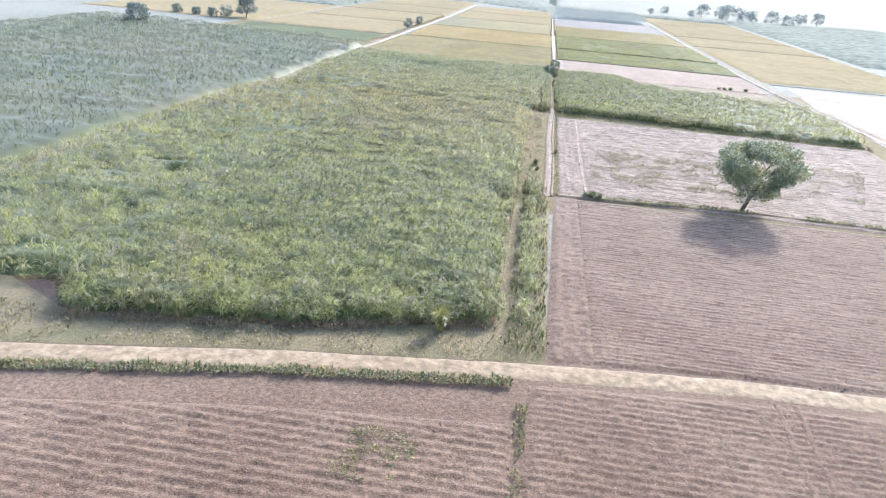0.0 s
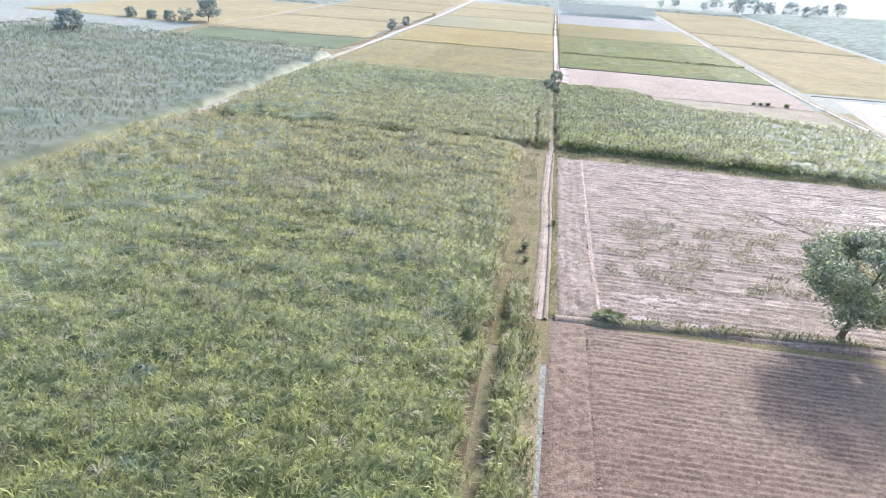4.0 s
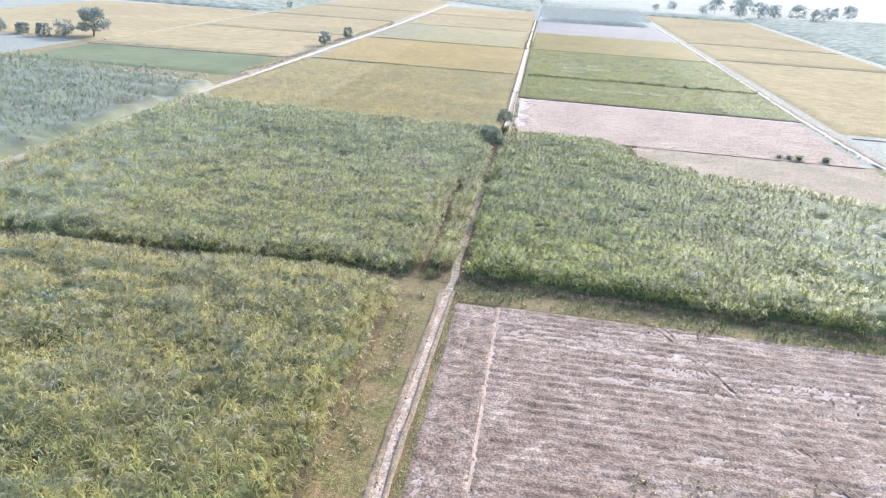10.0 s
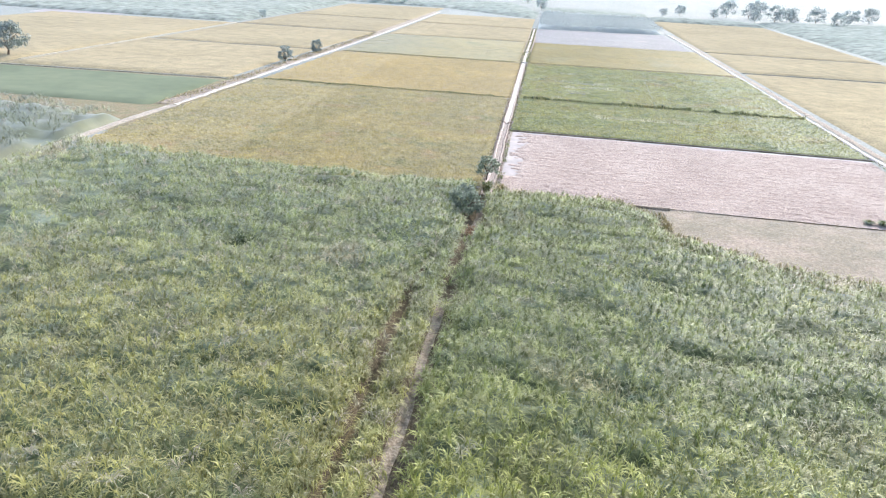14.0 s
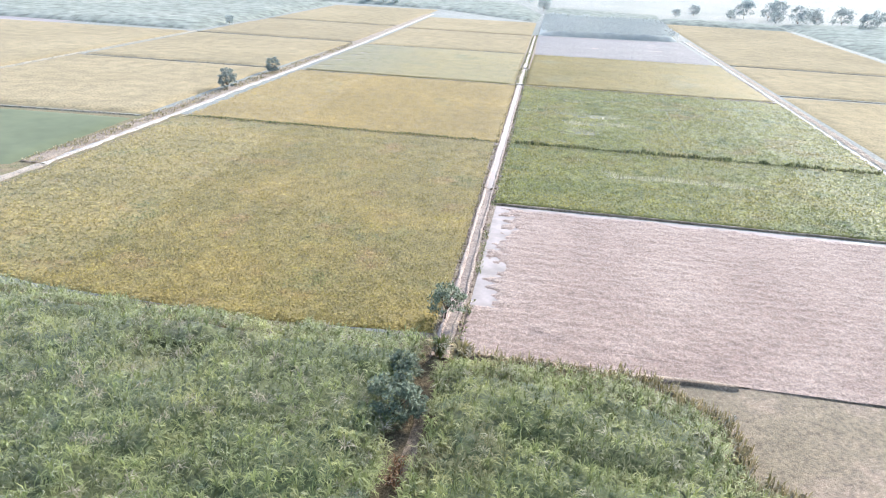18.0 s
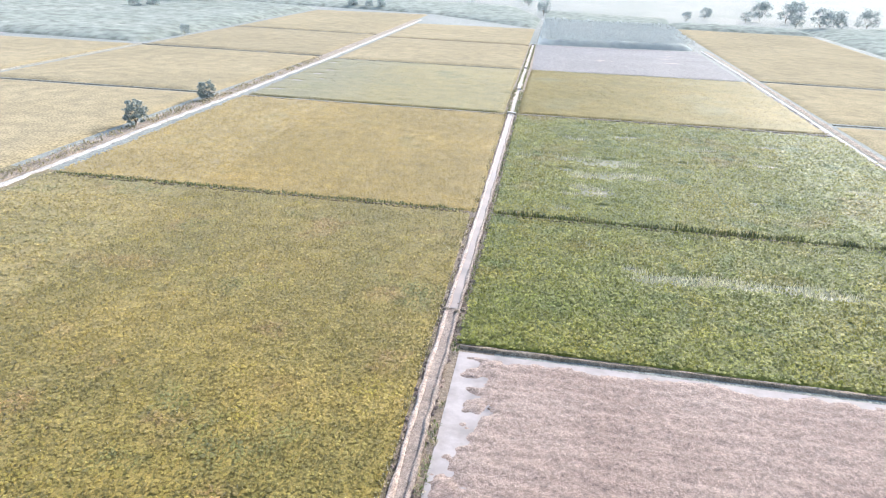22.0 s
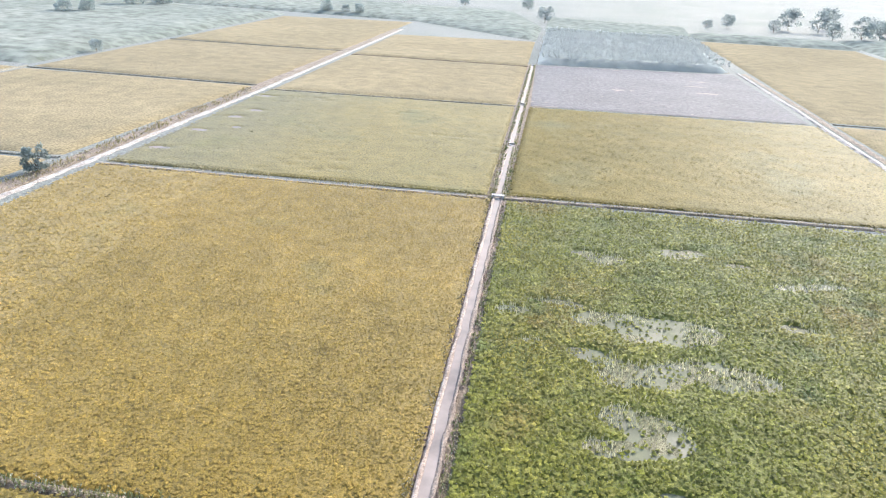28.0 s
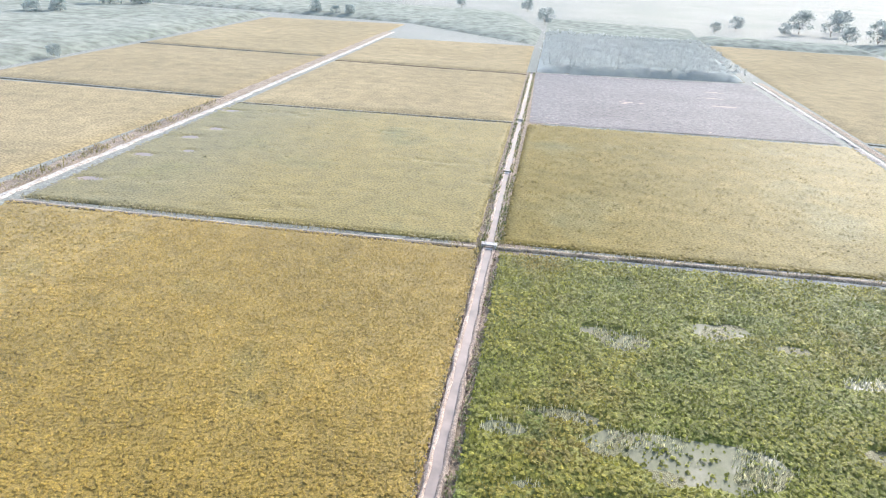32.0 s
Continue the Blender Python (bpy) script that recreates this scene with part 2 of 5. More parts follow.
M_CANE_W = leaf("yellowing_cane_leaf", (0.275, 0.27, 0.076), (0.305, 0.287, 0.08), (0.335, 0.302, 0.084), 0.05, thin=0.38, leaf_haze=0.8, gloss=0.45, spec=0.32, tint=(0.98, 0.98, 0.86), straw=(0.37, 0.32, 0.2), straw_share=0.07, spots=SPOTS, own=0.44, zones=[(1, 78, 104, 26, (0.235, 0.262, 0.086))])
M_CANE_E = leaf("bright_cane_leaf", (0.265, 0.285, 0.064), (0.295, 0.305, 0.068), (0.32, 0.315, 0.074), 0.05, thin=0.38, leaf_haze=0.6, gloss=0.45, spec=0.16, tint=(0.98, 0.98, 0.86), straw=(0.36, 0.34, 0.2), straw_share=0.05, spots=SPOTS, own=0.44, zones=[(1, 66, 84, 18, (0.235, 0.26, 0.084))])
# darkened cane green: the shade in the gaps is put into the colour
M_CANE_LOW = leaf("shaded_lower_cane_leaf", (0.095, 0.12, 0.05), (0.12, 0.14, 0.055), (0.15, 0.152, 0.065), 0.08, thin=0.2, leaf_haze=0.35, tint=HAZE_TINT, spec=0.05, own=0.0, grain=3.0)
M_CANE_DRY = leaf("dry_cane_leaf", (0.15, 0.185, 0.09), (0.18, 0.2, 0.095), (0.21, 0.2, 0.105), 0.022, thin=0.3, leaf_haze=0.4, tint=HAZE_TINT, straw=(0.3, 0.27, 0.19), straw_share=0.08, own=0.35)
# far cane: leaf colours paled and greyed to imitate haze
M_CANE_FAR = leaf("hazed_cane_leaf", (0.285, 0.305, 0.275), (0.305, 0.325, 0.295), (0.325, 0.34, 0.31), 0.03, thin=0.2, leaf_haze=0.4, gloss=0.9, spec=0.05, own=0.1, tint=HAZE_TINT, mottle=0.5)
M_RICE_A = leaf("ripening_rice", (0.24, 0.19, 0.036), (0.3, 0.226, 0.04), (0.35, 0.25, 0.046), 0.06, thin=0.34, leaf_haze=0.5, tint=(0.97, 0.97, 0.88), spots=[(0.09, 0.57, 0.68, (0.21, 0.195, 0.045)), (0.13, 0.58, 0.7, (0.34, 0.21, 0.065)), (0.2, 0.6, 0.72, (0.37, 0.28, 0.035))], own=0.26, grain=8.0, relief=0.2, mottle=0.6)
M_RICE_B = leaf("ripe_rice", (0.33, 0.225, 0.034), (0.37, 0.25, 0.039), (0.41, 0.275, 0.046), 0.04, thin=0.34, leaf_haze=0.4, tint=(1.0, 0.96, 0.86), spots=[(0.08, 0.6, 0.77, (0.27, 0.215, 0.045))], own=0.16, grain=8.0, relief=0.2, mottle=0.45)
# two darker copies of the rice colours: painted shade between the tufts
M_RICE_LOW = leaf("shaded_lower_rice_leaf", (0.21, 0.16, 0.036), (0.25, 0.185, 0.042), (0.29, 0.21, 0.05), 0.06, thin=0.2, leaf_haze=0.3, tint=(0.97, 0.97, 0.92), spec=0.05, own=0.0, grain=6.0, relief=0.2, mottle=0.5)
M_RICE_LOWG = leaf("shaded_lower_green_rice", (0.144, 0.158, 0.0288), (0.176, 0.18, 0.0324), (0.203, 0.194, 0.0378), 0.06, thin=0.2, leaf_haze=0.3, tint=(0.95, 0.98, 0.95), spec=0.05, own=0.0, grain=5.0, relief=0.2, mottle=0.5)
M_RICE_G = leaf("green_rice", (0.202, 0.216, 0.0304), (0.253, 0.247, 0.034), (0.304, 0.262, 0.0377), 0.07, thin=0.38, leaf_haze=0.55, tint=(0.95, 0.98, 0.88), spots=[(0.06, 0.57, 0.68, (0.27, 0.205, 0.037)), (0.11, 0.57, 0.68, (0.15, 0.185, 0.04))], own=0.32, spec=0.1, grain=6.0, relief=0.3, mottle=0.8)
M_RICE_P = leaf("pale_ripe_rice", (0.26, 0.207, 0.068), (0.285, 0.222, 0.072), (0.31, 0.238, 0.08), 0.03, thin=0.3, leaf_haze=0.2, tint=HAZE_TINT, spots=[(0.06, 0.55, 0.7, (0.22, 0.195, 0.07))], own=0.14, spec=0.05, grain=3.5, relief=0.1, mottle=0.4, zones=[(0, -24, -56, 30, (0.235, 0.2, 0.09))])
M_RICE_F = leaf("golden_far_rice", (0.172, 0.137, 0.0359), (0.193, 0.15, 0.0385), (0.211, 0.163, 0.0422), 0.03, thin=0.3, leaf_haze=0.08, tint=HAZE_TINT, spots=[(0.05, 0.55, 0.7, (0.19, 0.165, 0.062))], own=0.12, spec=0.05, grain=3.5, relief=0.1, mottle=0.4)
# far rice and scrub: haze is mixed into the base colours
M_RICE_FAR = leaf("hazed_far_rice", (0.242, 0.191, 0.104), (0.27, 0.212, 0.117), (0.293, 0.231, 0.13), 0.03, thin=0.1, gloss=0.95, leaf_haze=0.12, tint=HAZE_TINT, spec=0.0, own=0.1, relief=0.0, mottle=0.6, grain=2.6)
M_GREEN_FAR = leaf("far_green_crop", (0.108, 0.126, 0.072), (0.13, 0.148, 0.0864), (0.151, 0.166, 0.0972), 0.03, thin=0.1, gloss=0.95, leaf_haze=0.08, tint=HAZE_TINT, spec=0.0, own=0.1, relief=0.0, mottle=0.3)
M_SCRUB = leaf("hazed_crop_leaf", (0.146, 0.168, 0.142), (0.168, 0.189, 0.163), (0.189, 0.206, 0.176), 0.02, thin=0.1, gloss=0.95, leaf_haze=0.16, tint=(1.0, 1.0, 0.98), spec=0.0, grain=0.25, own=0.1, relief=0.0, mottle=0.5)
M_GRASS = leaf("bank_grass", (0.12, 0.156, 0.048), (0.18, 0.204, 0.06), (0.276, 0.252, 0.102), 0.4, straw=(0.396, 0.324, 0.168), straw_share=0.2)
M_HEDGE = leaf("roadside_weed", (0.125, 0.15, 0.055), (0.175, 0.195, 0.065), (0.24, 0.235, 0.085), 0.5, straw=(0.36, 0.288, 0.12), straw_share=0.1)
M_REED = leaf("dry_tall_grass", (0.228, 0.204, 0.084), (0.3, 0.252, 0.108), (0.36, 0.3, 0.144), 0.3, straw=(0.432, 0.348, 0.192), straw_share=0.3)
M_STALK = leaf("pale_rice_stalk", (0.56, 0.52, 0.32), (0.64, 0.6, 0.4), (0.7, 0.66, 0.46), 0.2, thin=0.5)
M_TRASH = leaf("dead_cane_leaf", (0.176, 0.128, 0.0878), (0.243, 0.182, 0.121), (0.338, 0.263, 0.169), 0.3, thin=0.4, leaf_haze=0.3, tint=(1, 0.95, 0.95))
M_RUST = leaf("rust_dead_leaf", (0.2, 0.1, 0.045), (0.26, 0.13, 0.06), (0.32, 0.18, 0.09), 0.4, thin=0.4, leaf_haze=0.2)
M_STUBBLE = leaf("olive_stubble", (0.27, 0.235, 0.12), (0.32, 0.27, 0.14), (0.37, 0.31, 0.17), 0.3, thin=0.45, leaf_haze=0.6, straw=(0.4, 0.34, 0.2), straw_share=0.2)
M_TREE = leaf("acacia_leaf", (0.18, 0.222, 0.144), (0.24, 0.27, 0.15), (0.36, 0.348, 0.15), 0.3, thin=0.5, leaf_haze=0.8, tint=HAZE_TINT)
M_BUSH = leaf("shrub_leaf", (0.16, 0.2, 0.13), (0.195, 0.235, 0.15), (0.24, 0.27, 0.165), 0.5, thin=0.45, leaf_haze=0.6, own=0.4, tint=(0.95, 1, 1))
# tree leaves lightened and blued as haze would, most for the farthest
M_FARTREE = leaf("hazed_far_tree_leaf", (0.28, 0.33, 0.325), (0.31, 0.36, 0.35), (0.34, 0.385, 0.37), 0.1, thin=0.45, leaf_haze=0.7, tint=HAZE_TINT, own=0.2)
M_MIDTREE = leaf("half_hazed_tree_leaf", (0.18, 0.22, 0.205), (0.21, 0.25, 0.23), (0.25, 0.285, 0.25), 0.1, thin=0.45, leaf_haze=0.7, tint=HAZE_TINT, own=0.25)
M_BARK = earth("grey_brown_bark", (0.10, 0.075, 0.055), (0.14, 0.11, 0.08), (0.2, 0.16, 0.12), 1.5, 8.0, 0.9, (1, 1, 0.2), haze_sheen=0.0)


# ---- mesh helpers ----
def obj_np(name, verts, faces, material, parent=None, smooth=False, up=None):
    """faces: list of integer arrays, each (n, 3) or (n, 4). up: how far leaf normals lean to the sky, as a canopy's do."""
    if up is not None:
        verts = np.asarray(verts, float)
        vn = np.zeros_like(verts)
        turned = []
        for f in faces:
            f = np.asarray(f)
            n = np.cross(verts[f[:, 1]] - verts[f[:, 0]], verts[f[:, -1]] - verts[f[:, 0]])
            n /= np.linalg.norm(n, axis=1)[:, None] + 1e-12
            back = n @ np.array([0.0, -0.6, 0.8]) < 0
            f = np.where(back[:, None], f[:, ::-1], f)
            n = np.where(back[:, None], -n, n)
            for c in range(f.shape[1]):
                for ax in range(3):
                    vn[:, ax] += np.bincount(f[:, c], n[:, ax], len(verts))
            turned.append(f)
        faces = turned
        vn /= np.linalg.norm(vn, axis=1)[:, None] + 1e-12
        vn = vn * (1 - up) + np.array([0, 0, up])
        vn /= np.linalg.norm(vn, axis=1)[:, None] + 1e-12
    me = bpy.data.meshes.new(name)
    faces = [np.asarray(f, np.int32) for f in faces if len(f)]
    me.vertices.add(len(verts))
    me.vertices.foreach_set("co", np.asarray(verts, np.float32).ravel())
    sizes = np.concatenate([np.full(len(f), f.shape[1], np.int32) for f in faces])
    loops = np.concatenate([f.ravel() for f in faces])
    me.loops.add(len(loops))
    me.loops.foreach_set("vertex_index", loops)
    me.polygons.add(len(sizes))
    me.polygons.foreach_set("loop_start", np.concatenate([[0], np.cumsum(sizes)[:-1]]).astype(np.int32))
    me.update(calc_edges=True)
    if smooth:
        me.polygons.foreach_set("use_smooth", np.ones(len(sizes), bool))
    if up is not None:
        me.polygons.foreach_set("use_smooth", np.ones(len(sizes), bool))
        me.normals_split_custom_set_from_vertices(vn.astype(np.float32))
    me.materials.append(material)
    ob = new(name, me)
    if parent is not None:
        ob.parent = parent
    return ob


def lattice_noise(x, y, cell, seed):
    """Smooth value noise in 0..1."""
    g = np.random.RandomState(seed).rand(64, 64)
    u, v = np.asarray(x) / cell + 1000.0, np.asarray(y) / cell + 1000.0
    i, j = np.floor(u).astype(int), np.floor(v).astype(int)
    a, b = u - i, v - j
    a, b = a * a * (3 - 2 * a), b * b * (3 - 2 * b)
    i0, i1, j0, j1 = i % 64, (i + 1) % 64, j % 64, (j + 1) % 64
    return (g[i0, j0] * (1 - a) + g[i1, j0] * a) * (1 - b) + (g[i0, j1] * (1 - a) + g[i1, j1] * a) * b


def inside(poly, x, y):
    """Which of the points lie in the polygon."""
    hit = np.zeros(len(x), bool)
    for (ax, ay), (bx, by) in zip(poly, poly[1:] + poly[:1]):
        if ay != by:
            hit ^= ((ay > y) != (by > y)) & (x < (bx - ax) * (y - ay) / (by - ay) + ax)
    return hit


def box_of(poly):
    xs, ys = [p[0] for p in poly], [p[1] for p in poly]
    return min(xs), max(xs), min(ys), max(ys)


def sheet(name, poly, step, height, material, seed=1, smooth=True, dy=None):
    """A field's surface: a grid clipped to the polygon. height(x, y) in metres."""
    x0, x1, y0, y1 = box_of(poly)
    dy = dy or step
    nx, ny = max(2, int(math.ceil((x1 - x0) / step)) + 1), max(2, int(math.ceil((y1 - y0) / dy)) + 1)
    gx, gy = np.meshgrid(np.linspace(x0, x1, nx), np.linspace(y0, y1, ny))
    x, y = gx.ravel(), gy.ravel()
    idx = np.arange(nx * ny).reshape(ny, nx)
    q = np.stack([idx[:-1, :-1], idx[:-1, 1:], idx[1:, 1:], idx[1:, :-1]], -1).reshape(-1, 4)
    keep = inside(poly, x[q].mean(1), y[q].mean(1))
    q = q[keep]
    used, inv = np.unique(q, return_inverse=True)
    shared = np.bincount(q.ravel(), minlength=len(x))
    rim = (shared > 0) & (shared < 4)
    x[rim], y[rim] = to_edge(poly, x[rim], y[rim], 0.75 * max(step, dy))
    v = np.stack([x[used], y[used], height(x[used], y[used])], -1)
    return obj_np(name, v, [inv.reshape(-1, 4)], material, None, smooth)


def scatter(poly, step, seed, row=0.35):
    """Jittered points in a polygon."""
    x0, x1, y0, y1 = box_of(poly)
    r = np.random.RandomState(seed)
    gx, gy = np.meshgrid(np.arange(x0, x1, step), np.arange(y0, y1, step))
    x = gx.ravel() + (r.rand(gx.size) - 0.5) * step * 2 * row
    y = gy.ravel() + (r.rand(gx.size) - 0.5) * step * 2 * row
    k = inside(poly, x, y)
    return x[k], y[k]


def spikes(x, y, z0, per, length, width, lean, seed, spread):
    """Short straight blades: one triangle each."""
    r = np.random.RandomState(seed)
    n = len(x) * per
    X, Y = np.repeat(x, per) + r.randn(n) * spread, np.repeat(y, per) + r.randn(n) * spread
    Z = np.repeat(z0, per) if np.ndim(z0) else np.full(n, z0)
    L = (np.repeat(length, per) if np.ndim(length) else length) * (0.7 + 0.6 * r.rand(n))
    az, tilt = r.rand(n) * 2 * np.pi, lean * (0.4 + 0.9 * r.rand(n))
    dx, dy = np.cos(az), np.sin(az)
    w = width * (0.7 + 0.6 * r.rand(n)) / 2
    a = np.stack([X, Y, Z], -1)
    side = np.stack([-dy * w, dx * w, 0 * w], -1)
    tip = a + np.stack([dx * np.sin(tilt) * L, dy * np.sin(tilt) * L, np.cos(tilt) * L], -1)
    v = np.stack([a - side, a + side, tip], 1).reshape(-1, 3)
    return v, np.arange(3 * n).reshape(-1, 3)


def tufts(x, y, z0, per, height, radius, width, seed):
    """Tufts of arching leaves that spring from one point each, so that a tuft is one island."""
    r = np.random.RandomState(seed)
    m = len(x)
    n = m * per
    X, Y = np.repeat(x, per), np.repeat(y, per)
    Z = np.repeat(z0, per) if np.ndim(z0) else np.full(n, float(z0))
    H = (np.repeat(height, per) if np.ndim(height) else np.full(n, float(height))) * (0.7 + 0.6 * r.rand(n))
    az = r.rand(n) * 2 * np.pi
    R = radius * (0.5 + 0.9 * r.rand(n))
    dx, dy = np.cos(az), np.sin(az)
    w = width * (0.7 + 0.6 * r.rand(n)) / 2
    mx, my, mz = X + dx * R * 0.5, Y + dy * R * 0.5, Z + H * 0.85
    tz = Z + H * (0.75 + 0.35 * r.rand(n))
    own = np.stack([np.stack([mx - dy * w, my + dx * w, mz], -1), np.stack([X + dx * R, Y + dy * R, tz], -1), np.stack([mx + dy * w, my - dx * w, mz], -1)], 1)
    base = np.stack([x, y, np.full(m, float(z0)) if not np.ndim(z0) else z0], -1)
    v = np.concatenate([base, own.reshape(-1, 3)])
    k = m + np.arange(n) * 3
    return v, np.stack([np.repeat(np.arange(m), per), k, k + 1, k + 2], -1)


def whorls(x, y, z0, per, length, width, seed, wind=0.14, low=22, high=76):
    """Fountains of arching leaves, one island each, blown a little to one side."""
    r = np.random.RandomState(seed)
    m = len(x)
    n = m * per
    X, Y, Z = np.repeat(x, per), np.repeat(y, per), np.repeat(z0, per)
    az = r.rand(n) * 2 * np.pi
    ln = (np.repeat(length, per) if np.ndim(length) else length) * (0.6 + 0.7 * r.rand(n))
    el = np.radians(low + (high - low) * r.rand(n))
    el2 = el - np.radians(35 + 85 * r.rand(n))
    dx, dy = np.cos(az) + wind, np.sin(az) - 0.4 * wind
    k = np.hypot(dx, dy) + 1e-6
    ux, uy = dx / k, dy / k
    w = width * (0.7 + 0.6 * r.rand(n)) / 2
    side = np.stack([-uy * w, ux * w, 0 * w], -1)
    a = np.stack([X, Y, Z], -1)
    mid = a + np.stack([ux * np.cos(el), uy * np.cos(el), np.sin(el)], -1) * (ln * 0.58)[:, None]
    tip = mid + np.stack([ux * np.cos(el2), uy * np.cos(el2), np.sin(el2)], -1) * (ln * 0.5)[:, None]
    own = np.stack([mid - side, mid + side, tip], 1).reshape(-1, 3)
    v = np.concatenate([np.stack([x, y, z0], -1), own])
    b = m + np.arange(n) * 3
    return v, np.concatenate([np.stack([np.repeat(np.arange(m), per), b + 1, b], -1), np.stack([b, b + 1, b + 2], -1)])


def heads(x, y, z, height, radius, seed, sides=4):
    """Round bushy heads of a crop, each an uneven cap."""
    r = np.random.RandomState(seed)
    n = len(x)
    az = r.rand(n) * 6.28
    s, h = radius * (0.55 + 0.8 * r.rand(n)), height * (0.4 + 1.0 * r.rand(n))
    ring = []
    for k in range(sides):
        a, q = az + 2 * np.pi * k / sides, s * (0.6 + 0.6 * r.rand(n))
        ring.append(np.stack([x + np.cos(a) * q, y + np.sin(a) * q, z + h * 0.35 * r.rand(n) - 0.06], -1))
    top = np.stack([x + 0.35 * s * r.randn(n), y + 0.35 * s * r.randn(n), z + h], -1)
    v = np.stack(ring + [top], 1).reshape(-1, 3)
    b = np.arange(n)[:, None] * (sides + 1)
    return v, np.concatenate([b + np.array([[k, (k + 1) % sides, sides]]) for k in range(sides)])


def to_edge(poly, x, y, reach):
    """Points near a polygon's outline, drawn onto it."""
    best, bx, by = np.full(len(x), float(reach)), x.copy(), y.copy()
    for (ax, ay), (cx, cy) in zip(poly, poly[1:] + poly[:1]):
        ux, uy = cx - ax, cy - ay
        t = np.clip(((x - ax) * ux + (y - ay) * uy) / (ux * ux + uy * uy + 1e-9), 0, 1)
        d = np.hypot(x - ax - t * ux, y - ay - t * uy)
        k = d < best
        best[k], bx[k], by[k] = d[k], (ax + t * ux)[k], (ay + t * uy)[k]
    return bx, by


def from_edge(poly, x, y):
    """Distance of points from a polygon's outline."""
    best = np.full(len(x), 1e9)
    for (ax, ay), (bx, by) in zip(poly, poly[1:] + poly[:1]):
        ux, uy = bx - ax, by - ay
        t = np.clip(((x - ax) * ux + (y - ay) * uy) / (ux * ux + uy * uy + 1e-9), 0, 1)
        best = np.minimum(best, np.hypot(x - ax - t * ux, y - ay - t * uy))
    return best


def mound(poly, z, amp, cell, seed, skirt=1.0):
    """A crop's upper surface, which falls to the ground at the field's edge."""
    inner = rough(z, amp, cell, seed)
    return lambda x, y: 0.02 + inner(x, y) * np.clip(from_edge(poly, x, y) / skirt, 0, 1) ** 0.5


def clods(name, poly, per_m2, size, seed, material, label):
    """Loose clods of earth, each a small uneven pyramid."""
    step = per_m2 ** -0.5
    x, y = scatter(poly, step, seed, 0.5)
    r = np.random.RandomState(seed + 1)
    n = len(x)
    k = lattice_noise(x, y, 3.0, seed + 2) > 0.25
    x, y = x[k], y[k]
    n = len(x)
    s = size * (0.4 + r.rand(n) ** 2 * 1.3)
    az = r.rand(n) * 6.28
    ring = [np.stack([x + np.cos(az + a) * s * (0.6 + 0.6 * r.rand(n)), y + np.sin(az + a) * s * (0.6 + 0.6 * r.rand(n)), np.zeros(n) + 0.02], -1) for a in (0, 1.57, 3.14, 4.71)]
    top = np.stack([x + s * 0.3 * r.randn(n), y + s * 0.3 * r.randn(n), 0.1 + s * (0.5 + 0.5 * r.rand(n))], -1)
    v = np.stack(ring + [top], 1).reshape(-1, 3)
    b = np.arange(n)[:, None] * 5
    f = np.concatenate([b + np.array([[i, (i + 1) % 4, 4]]) for i in range(4)])
    return stuff(obj_np(name, v, [f], material), label, "clods")


def flat(z):
    return lambda x, y: np.full(len(x), z)


def rough(z, amp, cell, seed):
    return lambda x, y: z + amp * (lattice_noise(x, y, cell, seed) * 0.65 + lattice_noise(x, y, cell * 0.37, seed + 1) * 0.35)


def furrows(z, amp, pitch, seed, clod=0.06, lines="x", even=0.15, thin=1):
    def height(x, y):
        s = y if lines == "x" else x
        c = x if lines == "x" else y
        wob = lattice_noise(c, s, 25, seed) * 0.8
        ridge = 0.5 + 0.5 * np.cos(2 * np.pi * s / pitch + wob)
        ridge = 1 - (1 - ridge) ** thin
        keep = even + (1 - even) * lattice_noise(c * 0.7, s, 1.1, seed + 3) ** 1.5
        return z + amp * ridge * keep + clod * lattice_noise(x * 0.55, y, 0.3, seed + 5) + clod * 0.5 * lattice_noise(x, y, 0.21, seed + 6)
    return height


def strip_poly(points, half):
    """A band of a given half width along a line."""
    left, right = [], []
    for i, (x, y) in enumerate(points):
        a, b = points[max(i - 1, 0)], points[min(i + 1, len(points) - 1)]
        d = math.hypot(b[0] - a[0], b[1] - a[1])
        nx, ny = -(b[1] - a[1]) / d, (b[0] - a[0]) / d
        left.append((x + nx * half, y + ny * half))
        right.append((x - nx * half, y - ny * half))
    return left, right


def ribbon(name, points, profile, material, seed=1, wob=0.1, step=1.0):
    """A long body along a line: profile is a list of (offset across, height)."""
    pts = [Vector((*p, 0)) for p in points]
    line = []
    for a, b in zip(pts, pts[1:]):
        n = max(1, int((b - a).length / step))
        line += [a.lerp(b, i / n) for i in range(n)]
    line.append(pts[-1])
    line = np.array([(p.x, p.y) for p in line])
    d = np.gradient(line, axis=0)
    d /= np.linalg.norm(d, axis=1)[:, None]
    nrm = np.stack([-d[:, 1], d[:, 0]], -1)
    v = []
    for k, (off, h) in enumerate(profile):
        o = off + wob * (lattice_noise(line[:, 0] + 7.3 * k, line[:, 1], 1.7, seed + k) - 0.5) * 2
        z = h + (0.5 * wob * (lattice_noise(line[:, 0], line[:, 1] + 3.1 * k, 1.1, seed + 9 + k) - 0.5) if h > 0.05 else 0)
        p = line + nrm * o[:, None]
        v.append(np.stack([p[:, 0], p[:, 1], np.full(len(p), 1.0) * z], -1))
    m = len(line)
    v = np.concatenate(v)
    q = []
    for k in range(len(profile) - 1):
        i = np.arange(m - 1)
        q.append(np.stack([k * m + i, (k + 1) * m + i, (k + 1) * m + i + 1, k * m + i + 1], -1)[:, ::-1])
    return obj_np(name, v, q, material, None, True)


